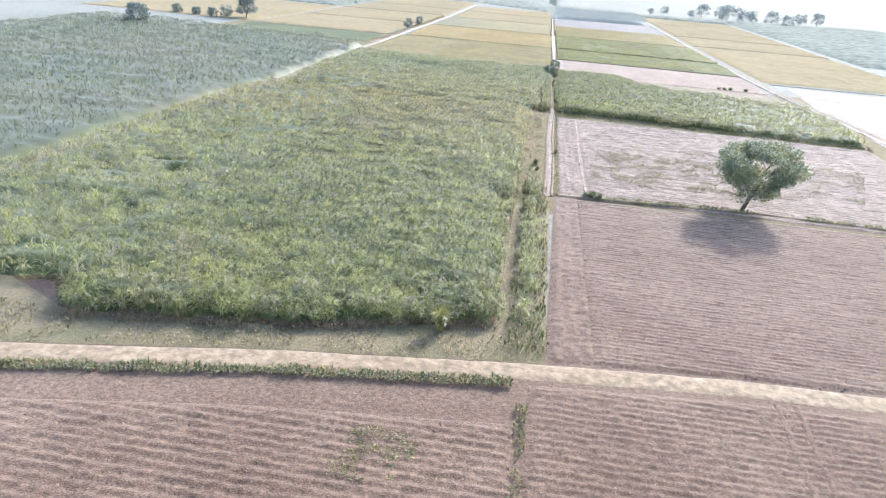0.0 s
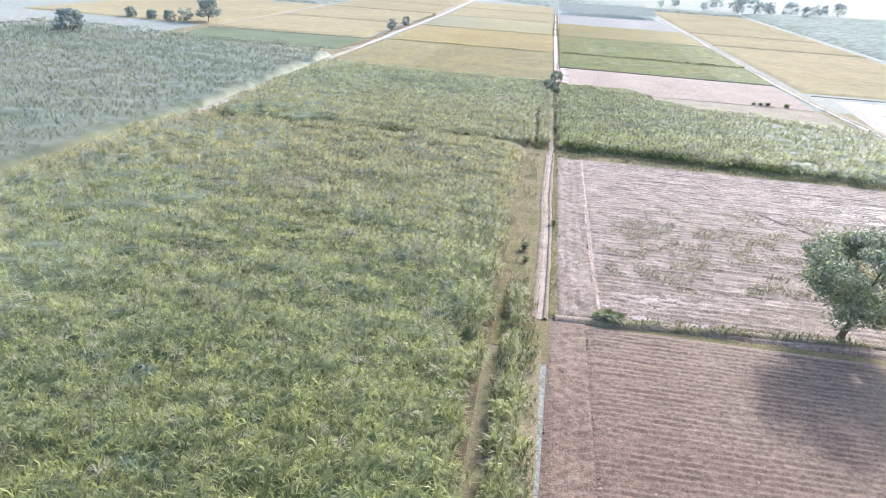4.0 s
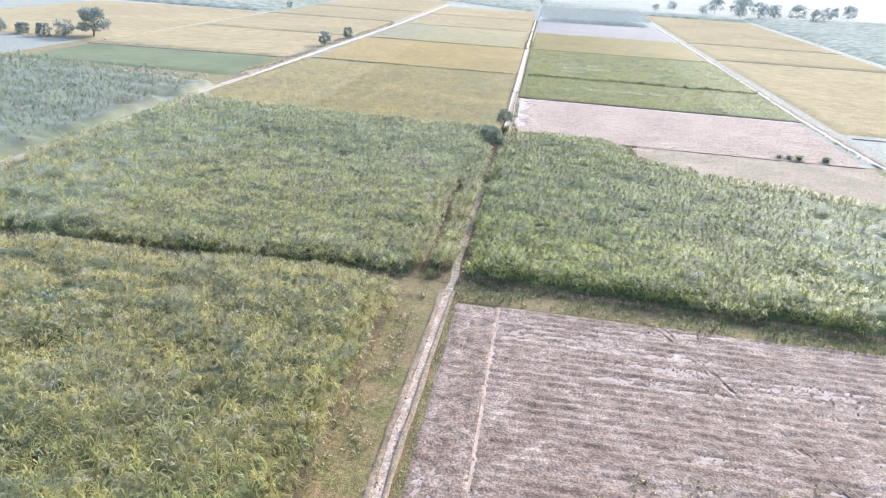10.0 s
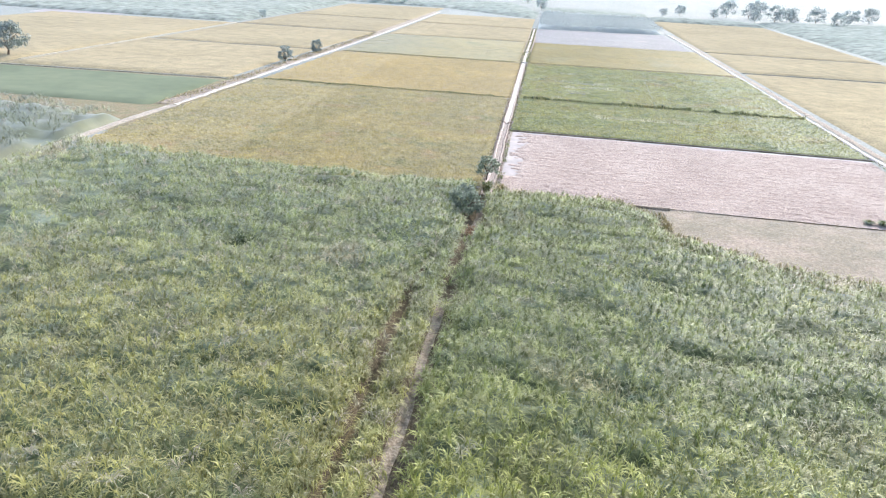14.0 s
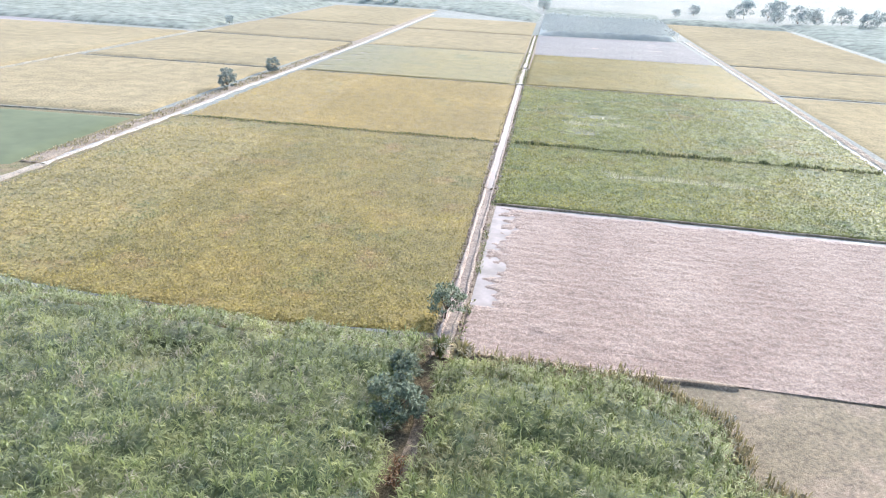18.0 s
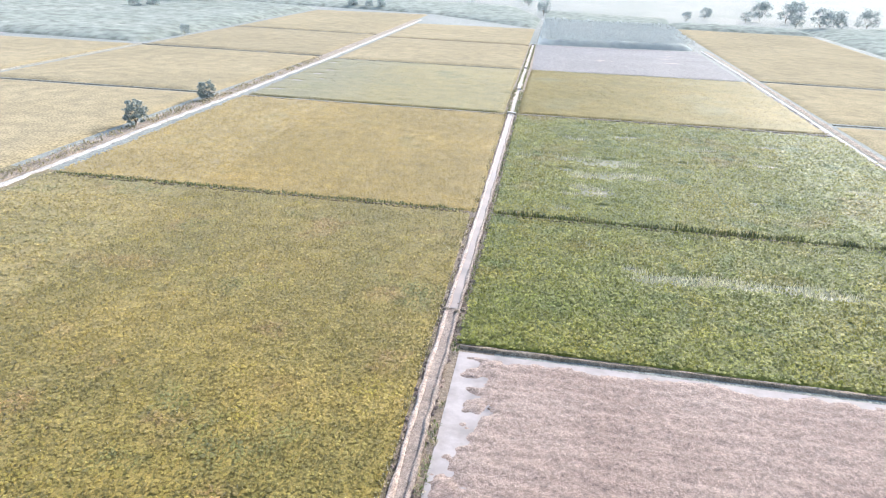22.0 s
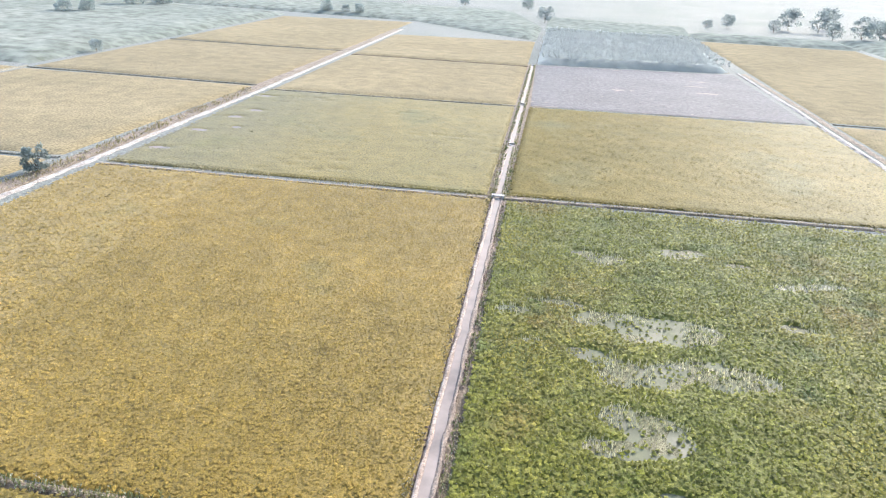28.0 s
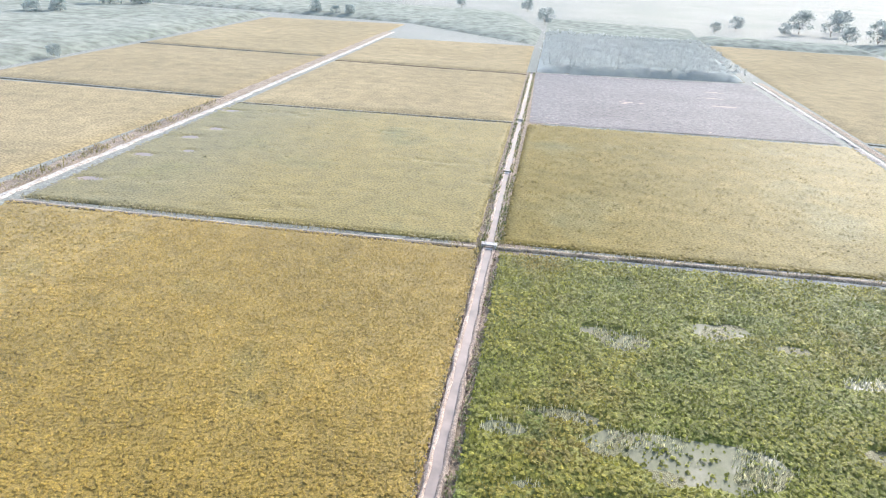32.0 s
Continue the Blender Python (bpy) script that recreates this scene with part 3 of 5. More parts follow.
def structure(ob, label, category):
    return tagged(ob, label, category, "", "structure")


def stuff(ob, label, category):
    return tagged(ob, label, category, "", "stuff")


# ---- ground and fields ----
def build_ground():
    xs = np.concatenate([-np.geomspace(4000, 350, 12), np.linspace(-300, 300, 31), np.geomspace(350, 4000, 12)])
    ys = np.concatenate([-np.geomspace(4000, 250, 12), np.linspace(-200, 800, 51), np.geomspace(900, 4500, 12)])
    gx, gy = np.meshgrid(xs, ys)
    v = np.stack([gx.ravel(), gy.ravel(), np.zeros(gx.size)], -1)
    idx = np.arange(gx.size).reshape(gx.shape)
    q = np.stack([idx[:-1, :-1], idx[:-1, 1:], idx[1:, 1:], idx[1:, :-1]], -1).reshape(-1, 4)
    structure(obj_np("ground", v, [q], M_GROUND), "flat dusty farmland reaching the hazy horizon", "ground")


build_ground()


def rect(x0, x1, y0, y1):
    return [(x0, y0), (x1, y0), (x1, y1), (x0, y1)]


def hollow(height, low, depth):
    """A height with ground let down where low(x, y), 0 to 1, says so."""
    return lambda x, y: height(x, y) - depth * low(x, y)


def edged(height, poly, run):
    """A height that runs out to nothing at the polygon's edge."""
    return lambda x, y: 0.015 + height(x, y) * np.clip(from_edge(poly, x, y) / run, 0, 1)


# farm track across the start of the flight
ROAD = [(-300, -108), (-120, -72), (-41.9, -55.2), (-20.9, -50.5), (0, -46.9), (15.8, -44.9), (28, -44.2), (60, -43.6), (120, -44), (300, -46)]
structure(ribbon("road", ROAD, [(-1.25, 0.0), (-0.95, 0.07), (-0.5, 0.05), (0, 0.08), (0.5, 0.05), (0.9, 0.07), (1.15, 0.0)], M_TRACK, 11, 0.07, 0.7),
          "beaten sandy farm track with pale wheel ruts", "dirt road")

for nm, pl, mt, lb in (("margin_south", rect(-76, 72, -78, -40), M_PLOUGH, "trodden bare soil round the track"), ("margin_channel", rect(-74, 78, -8, 128), M_TURF, "rough grass between the fields"),
                       ("margin_west", rect(-136, -62, 140, 200), M_TURF, "rough grass along the field road"), ("margin_long", rect(-4, 6, 127.5, 399), M_BANK, "bare earth along the channel")):
    structure(sheet(nm, pl, 6, flat(0.007), mt), lb, "soil")

# southern ploughed fields
SOUTH_BARE = [(-75, -72), (-50, -64), (-21, -57), (-2.2, -53.4), (-2.2, -50), (-21, -52.4), (-43, -57.4), (-75, -63.8)]
SOUTH_W = [(-66, -76), (-1.9, -76), (-1.9, -54.2), (-21, -56.8), (-43, -61.3), (-66, -66)]
SOUTH_E = [(-1.2, -76), (50, -76), (50, -45.8), (28, -46.2), (15, -47.0), (-1.2, -49.0)]
structure(sheet("bare_strip_south", SOUTH_BARE, 0.7, edged(rough(0.02, 0.05, 0.9, 19), SOUTH_BARE, 0.6), M_PLOUGH), "smooth bare strip along the ploughed field", "field")
for nm, off in (("wheel_mark", 0.0), ("wheel_mark", 1.5)):
    structure(ribbon(nm, [(18.4 + off, -46.6), (18.0 + off, -52), (17.6 + off, -60), (16.5 + off, -75)], [(-0.28, 0.1), (-0.14, 0.2), (0, 0.14), (0.14, 0.2), (0.28, 0.1)], M_PLOUGH, 27, 0.08, 0.6), "dark wheel mark across the harrowed field", "track")
structure(sheet("ploughed_field_southwest", SOUTH_W, 0.34, edged(furrows(0.03, 0.10, 0.85, 21, 0.11, even=0.6), SOUTH_W, 0.7), M_PLOUGH, dy=0.17, smooth=False), "freshly ploughed brown field with rough clods", "field")
structure(sheet("ploughed_field_southeast", SOUTH_E, 0.4, edged(furrows(0.03, 0.08, 0.75, 25, 0.1, even=0.55), SOUTH_E, 0.7), M_PLOUGH, dy=0.16, smooth=False), "ploughed brown field with straight harrow lines", "field")
clods("earth_clods", [(-60, -72), (-2, -72), (-2, -54.5), (-21, -57), (-60, -65)], 10.0, 0.13, 401, M_CLOD, "loose brown clods on the ploughed field")
clods("earth_clods", [(-1, -72), (35, -72), (35, -46.5), (-1, -49.5)], 5.0, 0.12, 405, M_CLOD, "loose brown clods on the harrowed field")

# fields east of the channel
EAST_DRY = [(4.2, -44.8), (15.8, -43.4), (28, -42.7), (69, -42), (69, -0.5), (4.2, -0.5)]
EAST_LANE = [(0.1, -45.3), (4.2, -44.8), (4.2, 0), (0.9, 0)]
EAST_WET = rect(5.6, 68, 0.5, 57.4)
WET_LANE = rect(1.5, 5.6, 0.5, 57)
structure(sheet("ploughed_field_east", EAST_DRY, 0.7, edged(furrows(0.03, 0.08, 0.62, 31, 0.11, even=0.3), EAST_DRY, 0.5), M_PLOUGH, dy=0.155, smooth=False), "dry ploughed field with straight furrows", "field")
structure(sheet("headland_east", EAST_LANE, 0.3, edged(furrows(0.03, 0.10, 1.3, 33, 0.16, "y"), [(0.1, -45.3), (9, -44.2), (9, 0), (0.9, 0)], 0.8), M_PLOUGH, smooth=False), "trodden headland with tractor ruts", "field")
clods("earth_clods", [(0.3, -44), (66, -42), (66, -1), (1, -1)], 3.0, 0.13, 411, M_CLOD, "loose brown clods between the furrows")


def pools(seed, cell, cut):
    return lambda x, y: np.clip((lattice_noise(x * 0.6, y, cell, seed) * 0.5 + lattice_noise(x * 0.25, y * 2.2, cell * 0.2, seed + 1) * 0.5 - cut) * 4, 0, 1)


structure(sheet("watered_field_east", EAST_WET, 0.5, edged(hollow(furrows(0.06, 0.10, 0.95, 35, 0.12), pools(36, 13, 0.44), 0.09), EAST_WET, 0.6), M_PLOUGH_WET, dy=0.2, smooth=False), "ploughed field partly under shallow water", "field")
structure(sheet("watered_headland", WET_LANE, 0.3, edged(hollow(furrows(0.06, 0.13, 1.0, 38, 0.17, "y"), lambda x, y: pools(39, 5, 0.3)(y, x), 0.10), rect(1.5, 9, 0.5, 57), 0.5), M_PLOUGH_WET, smooth=False), "waterlogged headland with pale silt in the ruts", "field")
structure(sheet("field_pool_east", rect(5.6, 67.3, 1.2, 56.7), 4, flat(0.085), M_SLURRY), "thin silty water standing in the furrows", "water")
structure(sheet("field_pool_headland", rect(2.1, 5.6, 1.2, 56.4), 4, flat(0.095), M_SLURRY), "thin silty water in the headland ruts", "water")
clods("earth_clods", rect(1.7, 5.3, 1, 56.5), 14.0, 0.1, 413, M_CLOD_PINK, "pale damp clods on the headland")
clods("earth_clods", [(-0.3, 0.5), (0.4, 0.5), (0.9, 58), (0.2, 58)], 9.0, 0.07, 414, M_CLOD_PINK, "crumbs of pale clay in the channel")
clods("earth_clods", rect(2, 67, 1, 57), 8.0, 0.13, 415, M_CLOD_PINK, "damp clods standing out of the water")
structure(ribbon("low_ridge", [(5.6, 0.6), (5.3, 20), (5.5, 40), (5.6, 57)], [(-0.3, 0.05), (-0.12, 0.21), (0.12, 0.2), (0.3, 0.05)], M_CLOD_PINK, 37, 0.2, 0.4), "pale narrow ridge along the headland", "ridge")
structure(ribbon("drain_furrow", [(21, 57), (23.4, 52), (26.2, 46.2), (28.4, 41.8), (30.6, 37.3), (36, 31), (46, 22)], [(-0.4, 0.1), (-0.2, 0.17), (-0.1, 0.09), (0.1, 0.09), (0.2, 0.18), (0.45, 0.1)], M_PLOUGH_WET, 39, 0.2, 0.5), "dark drain furrow cut across the field", "ditch")
structure(sheet("shaded_grass_strip", [(1.2, 57.4), (69, 56), (69, 58.5), (38, 61), (1.4, 62)], 0.7, rough(0.02, 0.1, 0.8, 43), M_TURF), "shaded grass strip before the cane", "grass")

PINK = rect(2.9, 67.5, 126.4, 164.6)


def pink_low(x, y):
    west = np.clip((2.6 + 2.8 * lattice_noise(x, y, 4.0, 45) + 3.0 * lattice_noise(x, y, 0.9, 44) - x) / 1.2, 0, 1) * (y > 135)
    north = np.clip((y - 164.4 + 1.2 * lattice_noise(x, y, 4.0, 46) + 0.8 * lattice_noise(x, y, 1.2, 43)) / 0.8, 0, 1)
    return np.maximum(west, north)


structure(sheet("levelled_field", PINK, 0.28, hollow(furrows(0.08, 0.05, 2.1, 41, 0.12, even=0.15, thin=4), pink_low, 0.2), M_PINK, dy=0.26, smooth=False), "levelled pinkish clay field", "field")
structure(sheet("silt_pool", [(2.9, 134), (9, 134), (9, 160), (67.5, 160), (67.5, 164.6), (2.9, 164.6)], 3, flat(0.075), M_SILT), "pale silty water along the field's edge", "water")
clods("earth_clods", rect(6.2, 66, 128, 163), 9.0, 0.12, 421, M_CLOD_PINK, "pinkish clods on the levelled field")
structure(ribbon("wheel_mark", [(4.5, 135), (9, 131.5), (16, 129.5), (30, 128.5), (66, 130.5)], [(-0.35, 0.1), (-0.15, 0.2), (0, 0.1), (0.2, 0.22), (0.4, 0.1)], M_PINK, 49, 0.1, 0.6), "curved wheel mark in the soft clay", "track")
STUBBLE = [(18.5, 124.4), (23.9, 120), (24.6, 114), (31, 109.5), (38, 106.8), (68, 96.5), (68.5, 126), (6, 126.2), (6, 125)]
structure(sheet("bare_field_corner", STUBBLE, 0.6, furrows(0.03, 0.08, 1.2, 47, 0.1), M_CORNER, smooth=False), "bare olive-brown tilled corner beside the cane", "field")
structure(sheet("pale_wet_ground", [(74, 60), (125, 62), (125, 148), (79.5, 146), (75, 108)], 2.5, rough(0.02, 0.06, 4, 48), M_PALEGROUND), "pale salt-crusted waterlogged ground", "field")
structure(sheet("silt_pool_east", [(78, 80), (100, 85), (118, 120), (112, 146), (82, 144)], 4, flat(0.055), M_SLURRY), "pale water on the salty ground", "water")

# cane
CANE_W1 = [(-41, -49.5), (-22.5, -46.2), (-4.4, -40.6), (-4.3, -6), (-4.4, 40), (-4.0, 58.6), (-12, 59.2), (-20, 58.7), (-30, 57.8), (-40, 57.6), (-52, 57.2), (-66.9, 57.6), (-69.4, 45), (-71.4, 0), (-72.2, -40), (-50, -45.5), (-46, -43.5)]
CANE_W2 = [(-3.6, 60.2), (-2.9, 62), (-2.6, 95), (-1.6, 100), (-0.2, 104), (0.2, 126.8), (-15, 126.2), (-38, 127.2), (-60, 129), (-64.6, 131), (-64.8, 59.6), (-50, 59.2), (-34, 59.3), (-21, 60.2), (-9, 61.2)]
CANE_E = [(1.5, 62.3), (12, 61.6), (38, 60.4), (70, 59), (70, 70), (69, 96), (38, 106), (31, 109), (24.2, 114), (23.5, 120), (18, 123.5), (6, 124.4), (1.4, 123.4), (1.6, 119), (1.8, 111), (0.6, 104), (0.7, 95), (0.9, 88)]
CANE_FAR = [(-73.6, -45), (-72.8, 0), (-70.8, 45), (-68.6, 70), (-68.1, 110), (-68.1, 148), (-120, 154), (-175, 158), (-175, -60)]
LANE_ROW = [(-1.9, 63), (0.1, 63.5), (0.2, 112), (-1.9, 112)]
SIDE_ROW = [(-3.2, -40), (-0.6, -39.6), (-0.9, -12), (-1.6, 4), (-3.0, 4), (-3.4, -10)]


def cane_tops(x, y, seed):
    """How tall the cane stands, 0 to 1: broad swells, and clumps along the rows."""
    d = lattice_noise(x, y, 7.0, seed + 2) * 0.4 + lattice_noise(x * 0.6, y, 1.9, seed + 3) * 0.6
    return np.clip((d - 0.5) * 1.25 + 0.54, 0, 1)


def cane_field(name, poly, step, per, seed, material, label, height=2.65, gaps=0.2, length=1.0, width=0.062, low=0.55, far=False, ragged=1.1, lift=0.26):
    x, y = scatter(poly, step, seed, 0.45)
    dip = cane_tops(x, y, seed)
    r = np.random.RandomState(seed + 9)
    inset = from_edge(poly, x, y)
    k = (dip > gaps) & ((np.abs(x) < 42) | (r.rand(len(x)) < 0.42) | far) & (inset > ragged * lattice_noise(x, y, 2.2, seed + 4))
    x, y, dip, inset = x[k], y[k], dip[k], inset[k]
    wide = (np.abs(x) > 42) & (not far)
    top = height * (low + 0.75 * dip) * (0.86 + 0.28 * r.rand(len(x)))
    top = top * (1.0 if far else 0.62 + 0.38 * np.clip(inset / 2.2, 0, 1))
    v, t = whorls(x, y, top * 0.66, per, np.where(wide, length * 1.35, length), width, seed + 5)
    rim = inset < 2.2
    if not far:
        for tier, share in ((0.2, 1), (0.4, 2)):
            xr, yr = x[rim] + 0.3 * r.randn(rim.sum()), y[rim] + 0.3 * r.randn(rim.sum())
            v2, t2 = whorls(xr, yr, top[rim] * tier, per * 2 // 3, length * 1.05, width, seed + 6 + share, 0.0, 40, 80)
            v, t = np.concatenate([v, v2]), np.concatenate([t, t2 + len(v)])
    return stuff(obj_np(name, v, [t], material, up=lift), label, "sugarcane")


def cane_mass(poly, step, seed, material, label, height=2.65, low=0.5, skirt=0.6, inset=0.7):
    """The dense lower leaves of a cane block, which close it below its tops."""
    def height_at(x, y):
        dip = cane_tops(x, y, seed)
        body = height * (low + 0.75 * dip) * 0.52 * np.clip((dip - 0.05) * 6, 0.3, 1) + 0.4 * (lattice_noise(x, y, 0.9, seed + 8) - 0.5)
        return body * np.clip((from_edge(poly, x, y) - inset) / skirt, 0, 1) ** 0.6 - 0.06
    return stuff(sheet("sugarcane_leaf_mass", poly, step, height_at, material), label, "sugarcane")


# these lower-leaf sheets carry painted shade between the bright tops
cane_mass(CANE_W1, 0.7, 101, M_CANE_LOW, "dense lower leaves of sugarcane, coloured dark for shade", skirt=1.6, inset=1.3)
cane_mass(CANE_W2, 0.7, 111, M_CANE_LOW, "dense lower leaves of sugarcane, coloured dark for shade", skirt=1.6, inset=1.3)
cane_mass(CANE_E, 0.7, 121, M_CANE_LOW, "dense lower leaves of sugarcane, coloured dark for shade", skirt=1.6, inset=1.3)
cane_mass(CANE_FAR, 1.4, 131, M_CANE_DRY, "dense lower leaves of brownish sugarcane", skirt=0.8, inset=0.3)
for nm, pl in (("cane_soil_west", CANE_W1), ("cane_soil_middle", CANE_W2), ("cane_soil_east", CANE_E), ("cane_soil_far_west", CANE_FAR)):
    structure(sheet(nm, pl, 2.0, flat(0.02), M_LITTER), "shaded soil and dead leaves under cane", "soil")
cane_field("sugarcane_west", CANE_W1, 0.72, 22, 101, M_CANE, "dense tall green sugarcane with arching leaves", gaps=0.07)
cane_field("sugarcane_middle", CANE_W2, 0.74, 22, 111, M_CANE_W, "dense green sugarcane with yellowing patches", gaps=0.07)
cane_field("sugarcane_east", CANE_E, 0.74, 22, 121, M_CANE_E, "dense bright green sugarcane block", gaps=0.07)
cane_field("sugarcane_far_west", CANE_FAR, 1.55, 12, 131, M_CANE_DRY, "older brownish sugarcane beyond the path", 3.0, 0.16, 1.5, 0.12, far=True, lift=0.5)
cane_field("sugarcane_side_row", SIDE_ROW, 0.75, 18, 141, M_CANE, "sparse row of young cane beside the field", 2.0, 0.3)
cane_field("sugarcane_lane_row", LANE_ROW, 0.55, 18, 145, M_CANE_W, "thin row of cane between two narrow lanes", 2.5, 0.16, ragged=0.4)

structure(sheet("turf_strip", [(-4.3, -6), (-0.8, -6), (-0.6, 60.5), (-4.2, 60.5)], 0.6, rough(0.02, 0.1, 0.9, 55), M_TURF), "mown turf strip beside the channel", "grass")
structure(sheet("cane_gap", rect(-66, -1, 57.2, 61), 1.0, rough(0.02, 0.1, 0.9, 56), M_TURF), "grassy gap between the cane blocks", "grass")
VERGE = [(-75, -61.5), (-43, -54.2), (-21, -49.3), (0.1, -45.6), (0.3, -6), (-4.6, -6), (-4.6, -40), (-22, -45.6), (-42, -48), (-50, -44), (-75, -40)]
structure(sheet("verge", VERGE, 0.8, edged(rough(0.02, 0.1, 0.8, 57), VERGE, 0.8), M_VERGE), "trampled dry grass verge beside the track", "verge")
structure(sheet("cane_lane", [(-2.4, 61), (2.1, 61), (2.1, 125), (-0.6, 126.5), (-1.4, 122)], 0.6, rough(0.015, 0.05, 0.9, 58), M_LITTER), "narrow worn path between the cane blocks", "path")


# rice
C_POOLS = [(21, 183.6, 2.4), (26, 184.2, 2.8), (31, 184.8, 3.0), (36, 184.8, 3.0), (42, 184.4, 2.6), (19.6, 186, 1.4), (27.4, 190.4, 1.2), (15, 191.7, 1.0), (28, 196.8, 1.0), (44, 196.6, 1.6), (52, 196.8, 1.4)]
D_POOLS = [(14.8, 244.6, 1.8), (12.6, 246, 1.2), (24.6, 249, 2.2), (31, 247, 1.7), (5.3, 230, 1.2), (7, 224.4, 1.3), (11.8, 223.4, 1.7), (10, 232.5, 1.1), (17, 229.6, 3.0), (21, 229.4, 2.8), (23.4, 222.4, 3.2), (16.4, 220.4, 2.8), (27, 222.4, 2.2),
           (35.3, 242.5, 1.4), (39.6, 243.6, 1.5), (47.5, 236, 2.0), (15.6, 214.4, 2.4), (18.2, 211.6, 2.2), (13.6, 210.6, 1.6), (17.6, 206.6, 1.2), (33, 232.8, 1.6), (40, 214, 1.8), (52, 250, 2.4), (60, 224, 2.4), (12, 204, 1.4)]
E_POOLS = [(-57.6, 284, 1.9), (-54.7, 303, 1.7), (-58, 271, 1.6), (-58, 317, 1.6), (-52, 288, 1.2), (-56, 296, 1.2)]
POOLS = C_POOLS + D_POOLS + E_POOLS


def wetness(x, y, seed):
    """How dry the paddy is, 0 to 1: low in its pools."""
    w = 0.34 + 0.5 * (lattice_noise(x, y, 8, seed + 1) * 0.5 + lattice_noise(x, y * 1.6, 2.4, seed + 2) * 0.5)
    for px, py, r in POOLS:
        w = w - 0.38 * np.exp(-(((x - px) / (1.5 * r)) ** 2 + ((y - py) / (0.75 * r)) ** 2))
    return w


def rice_field(name, poly, step, per, seed, material, label, height=0.12, ponds=0.0, width=0.075, radius=0.185, up=0.7, base=0.27):
    x, y = scatter(poly, step, seed, 0.45)
    side = np.abs(x - 6) > 46
    k = ~side | (np.random.RandomState(seed + 2).rand(len(x)) < 0.55)
    x, y, side = x[k], y[k], side[k]
    if ponds:
        w = wetness(x, y, seed)
        r = np.random.RandomState(seed + 7).rand(len(x))
        k = (w > ponds + 0.04) | (r < 0.3)
        k &= (np.abs(x - (36.1 + (y - 225) * 0.056)) > 0.2) | (y < 203) | (y > 246)
        x, y, w, side = x[k], y[k], w[k], side[k]
        base = 0.08 + (base - 0.08) * np.clip((w - ponds) * 6, 0, 1)
    hh = height * (0.6 + 0.8 * lattice_noise(x, y, 1.2, seed + 4))
    v1, t1 = heads(x, y, base + 0.5 * height * np.random.RandomState(seed + 3).randn(len(x)), hh, np.where(side, radius * 1.3, radius), seed + 6)
    k = np.random.RandomState(seed + 8).rand(len(x)) < per
    v2, q2 = tufts(x[k], y[k], base[k] if np.ndim(base) else base, 4, hh[k], radius, width, seed + 5)
    return stuff(obj_np(name, np.concatenate([v1, v2]), [t1, q2 + len(v1)], material, up=up), label, "rice")


def rice_mass(poly, step, seed, material, label, z=0.16, amp=0.06, cell=0.9, ponds=0.0):
    inner = mound(poly, z, amp, cell, seed + 9, 0.3)

    def height_at(x, y):
        h = inner(x, y)
        if ponds:
            h = 0.02 + h * np.clip((wetness(x, y, seed) - ponds) * 6, 0, 1)
            h = np.where((np.abs(x - (36.1 + (y - 225) * 0.056)) < 0.25) & (y > 203) & (y < 246), 0.06, h)
        return h
    return stuff(sheet("rice_leaf_mass", poly, step, height_at, material), label, "rice")


def stalks(name, poly, step, seed, source, ponds, label, patchy=0.35):
    """Bare pale stalks left standing in the flooded gaps."""
    x, y = scatter(poly, step, seed, 0.5)
    w = wetness(x, y, source)
    k = (w < ponds + 0.06) & (lattice_noise(x, y, 4, seed + 1) > patchy)
    x, y = x[k], y[k]
    v, t = spikes(x, y, 0.03, 3, 0.52, 0.08, 0.14, seed + 3, 0.09)
    stuff(obj_np(name, v, [t], M_STALK, up=0.4), label, "rice stalks")


RICE_A = [(-65, 132), (-38, 128.6), (-15, 127.6), (0.2, 129), (0.3, 150), (-0.4, 198.7), (-62.8, 198.0)]
RICE_B = [(-62.4, 198.8), (0.3, 199.7), (-0.3, 261.8), (-61.5, 260.0)]
RICE_C = [(2.6, 165.9), (68, 166.0), (68.6, 199.1), (2.6, 198.6)]
RICE_D = [(2.6, 199.5), (68.6, 200.1), (69, 264), (2.2, 261.4)]
RICE_E = [(-61, 262.0), (-1.0, 263.8), (-1.0, 328), (-60.6, 324.5)]
RICE_F = [(2.0, 264.6), (68.8, 267.2), (68.4, 334), (2.4, 329)]
RICE_G1 = [(-60.4, 326.5), (-1, 330.5), (-1, 393), (-60.2, 391)]
RICE_H = [(-60.2, 393), (-1.2, 395), (-1.2, 464), (-60.2, 456)]


def canopy(name, poly, z, amp, cell, material, label, step=1.2, seed=71, category="rice", skirt=1.0):
    return stuff(sheet(name, poly, step, mound(poly, z, amp, cell, seed, skirt), material), label, category)


rice_mass(RICE_A, 0.7, 201, M_RICE_LOW, "dense lower leaves of ripening rice")
rice_mass(RICE_B, 0.7, 211, M_RICE_B, "dense lower leaves of golden rice")
rice_field("rice_crop", RICE_A, 0.275, 0.08, 201, M_RICE_A, "greenish yellow ripening rice in a large field", 0.12, radius=0.17)
rice_field("rice_crop", RICE_B, 0.285, 0.04, 211, M_RICE_B, "golden ripe rice in a large field", 0.09, radius=0.17, up=0.78)
for nm, pl in (("paddy_mud_near", RICE_C), ("paddy_mud_middle", RICE_D)):
    structure(sheet(nm, pl, 1.5, rough(0.0, 0.12, 2.2, 73), M_MUD), "flooded paddy mud", "mud")
    structure(sheet(nm.replace("mud", "water"), pl, 6, flat(0.07), M_POND), "shallow still water in the paddy", "water")
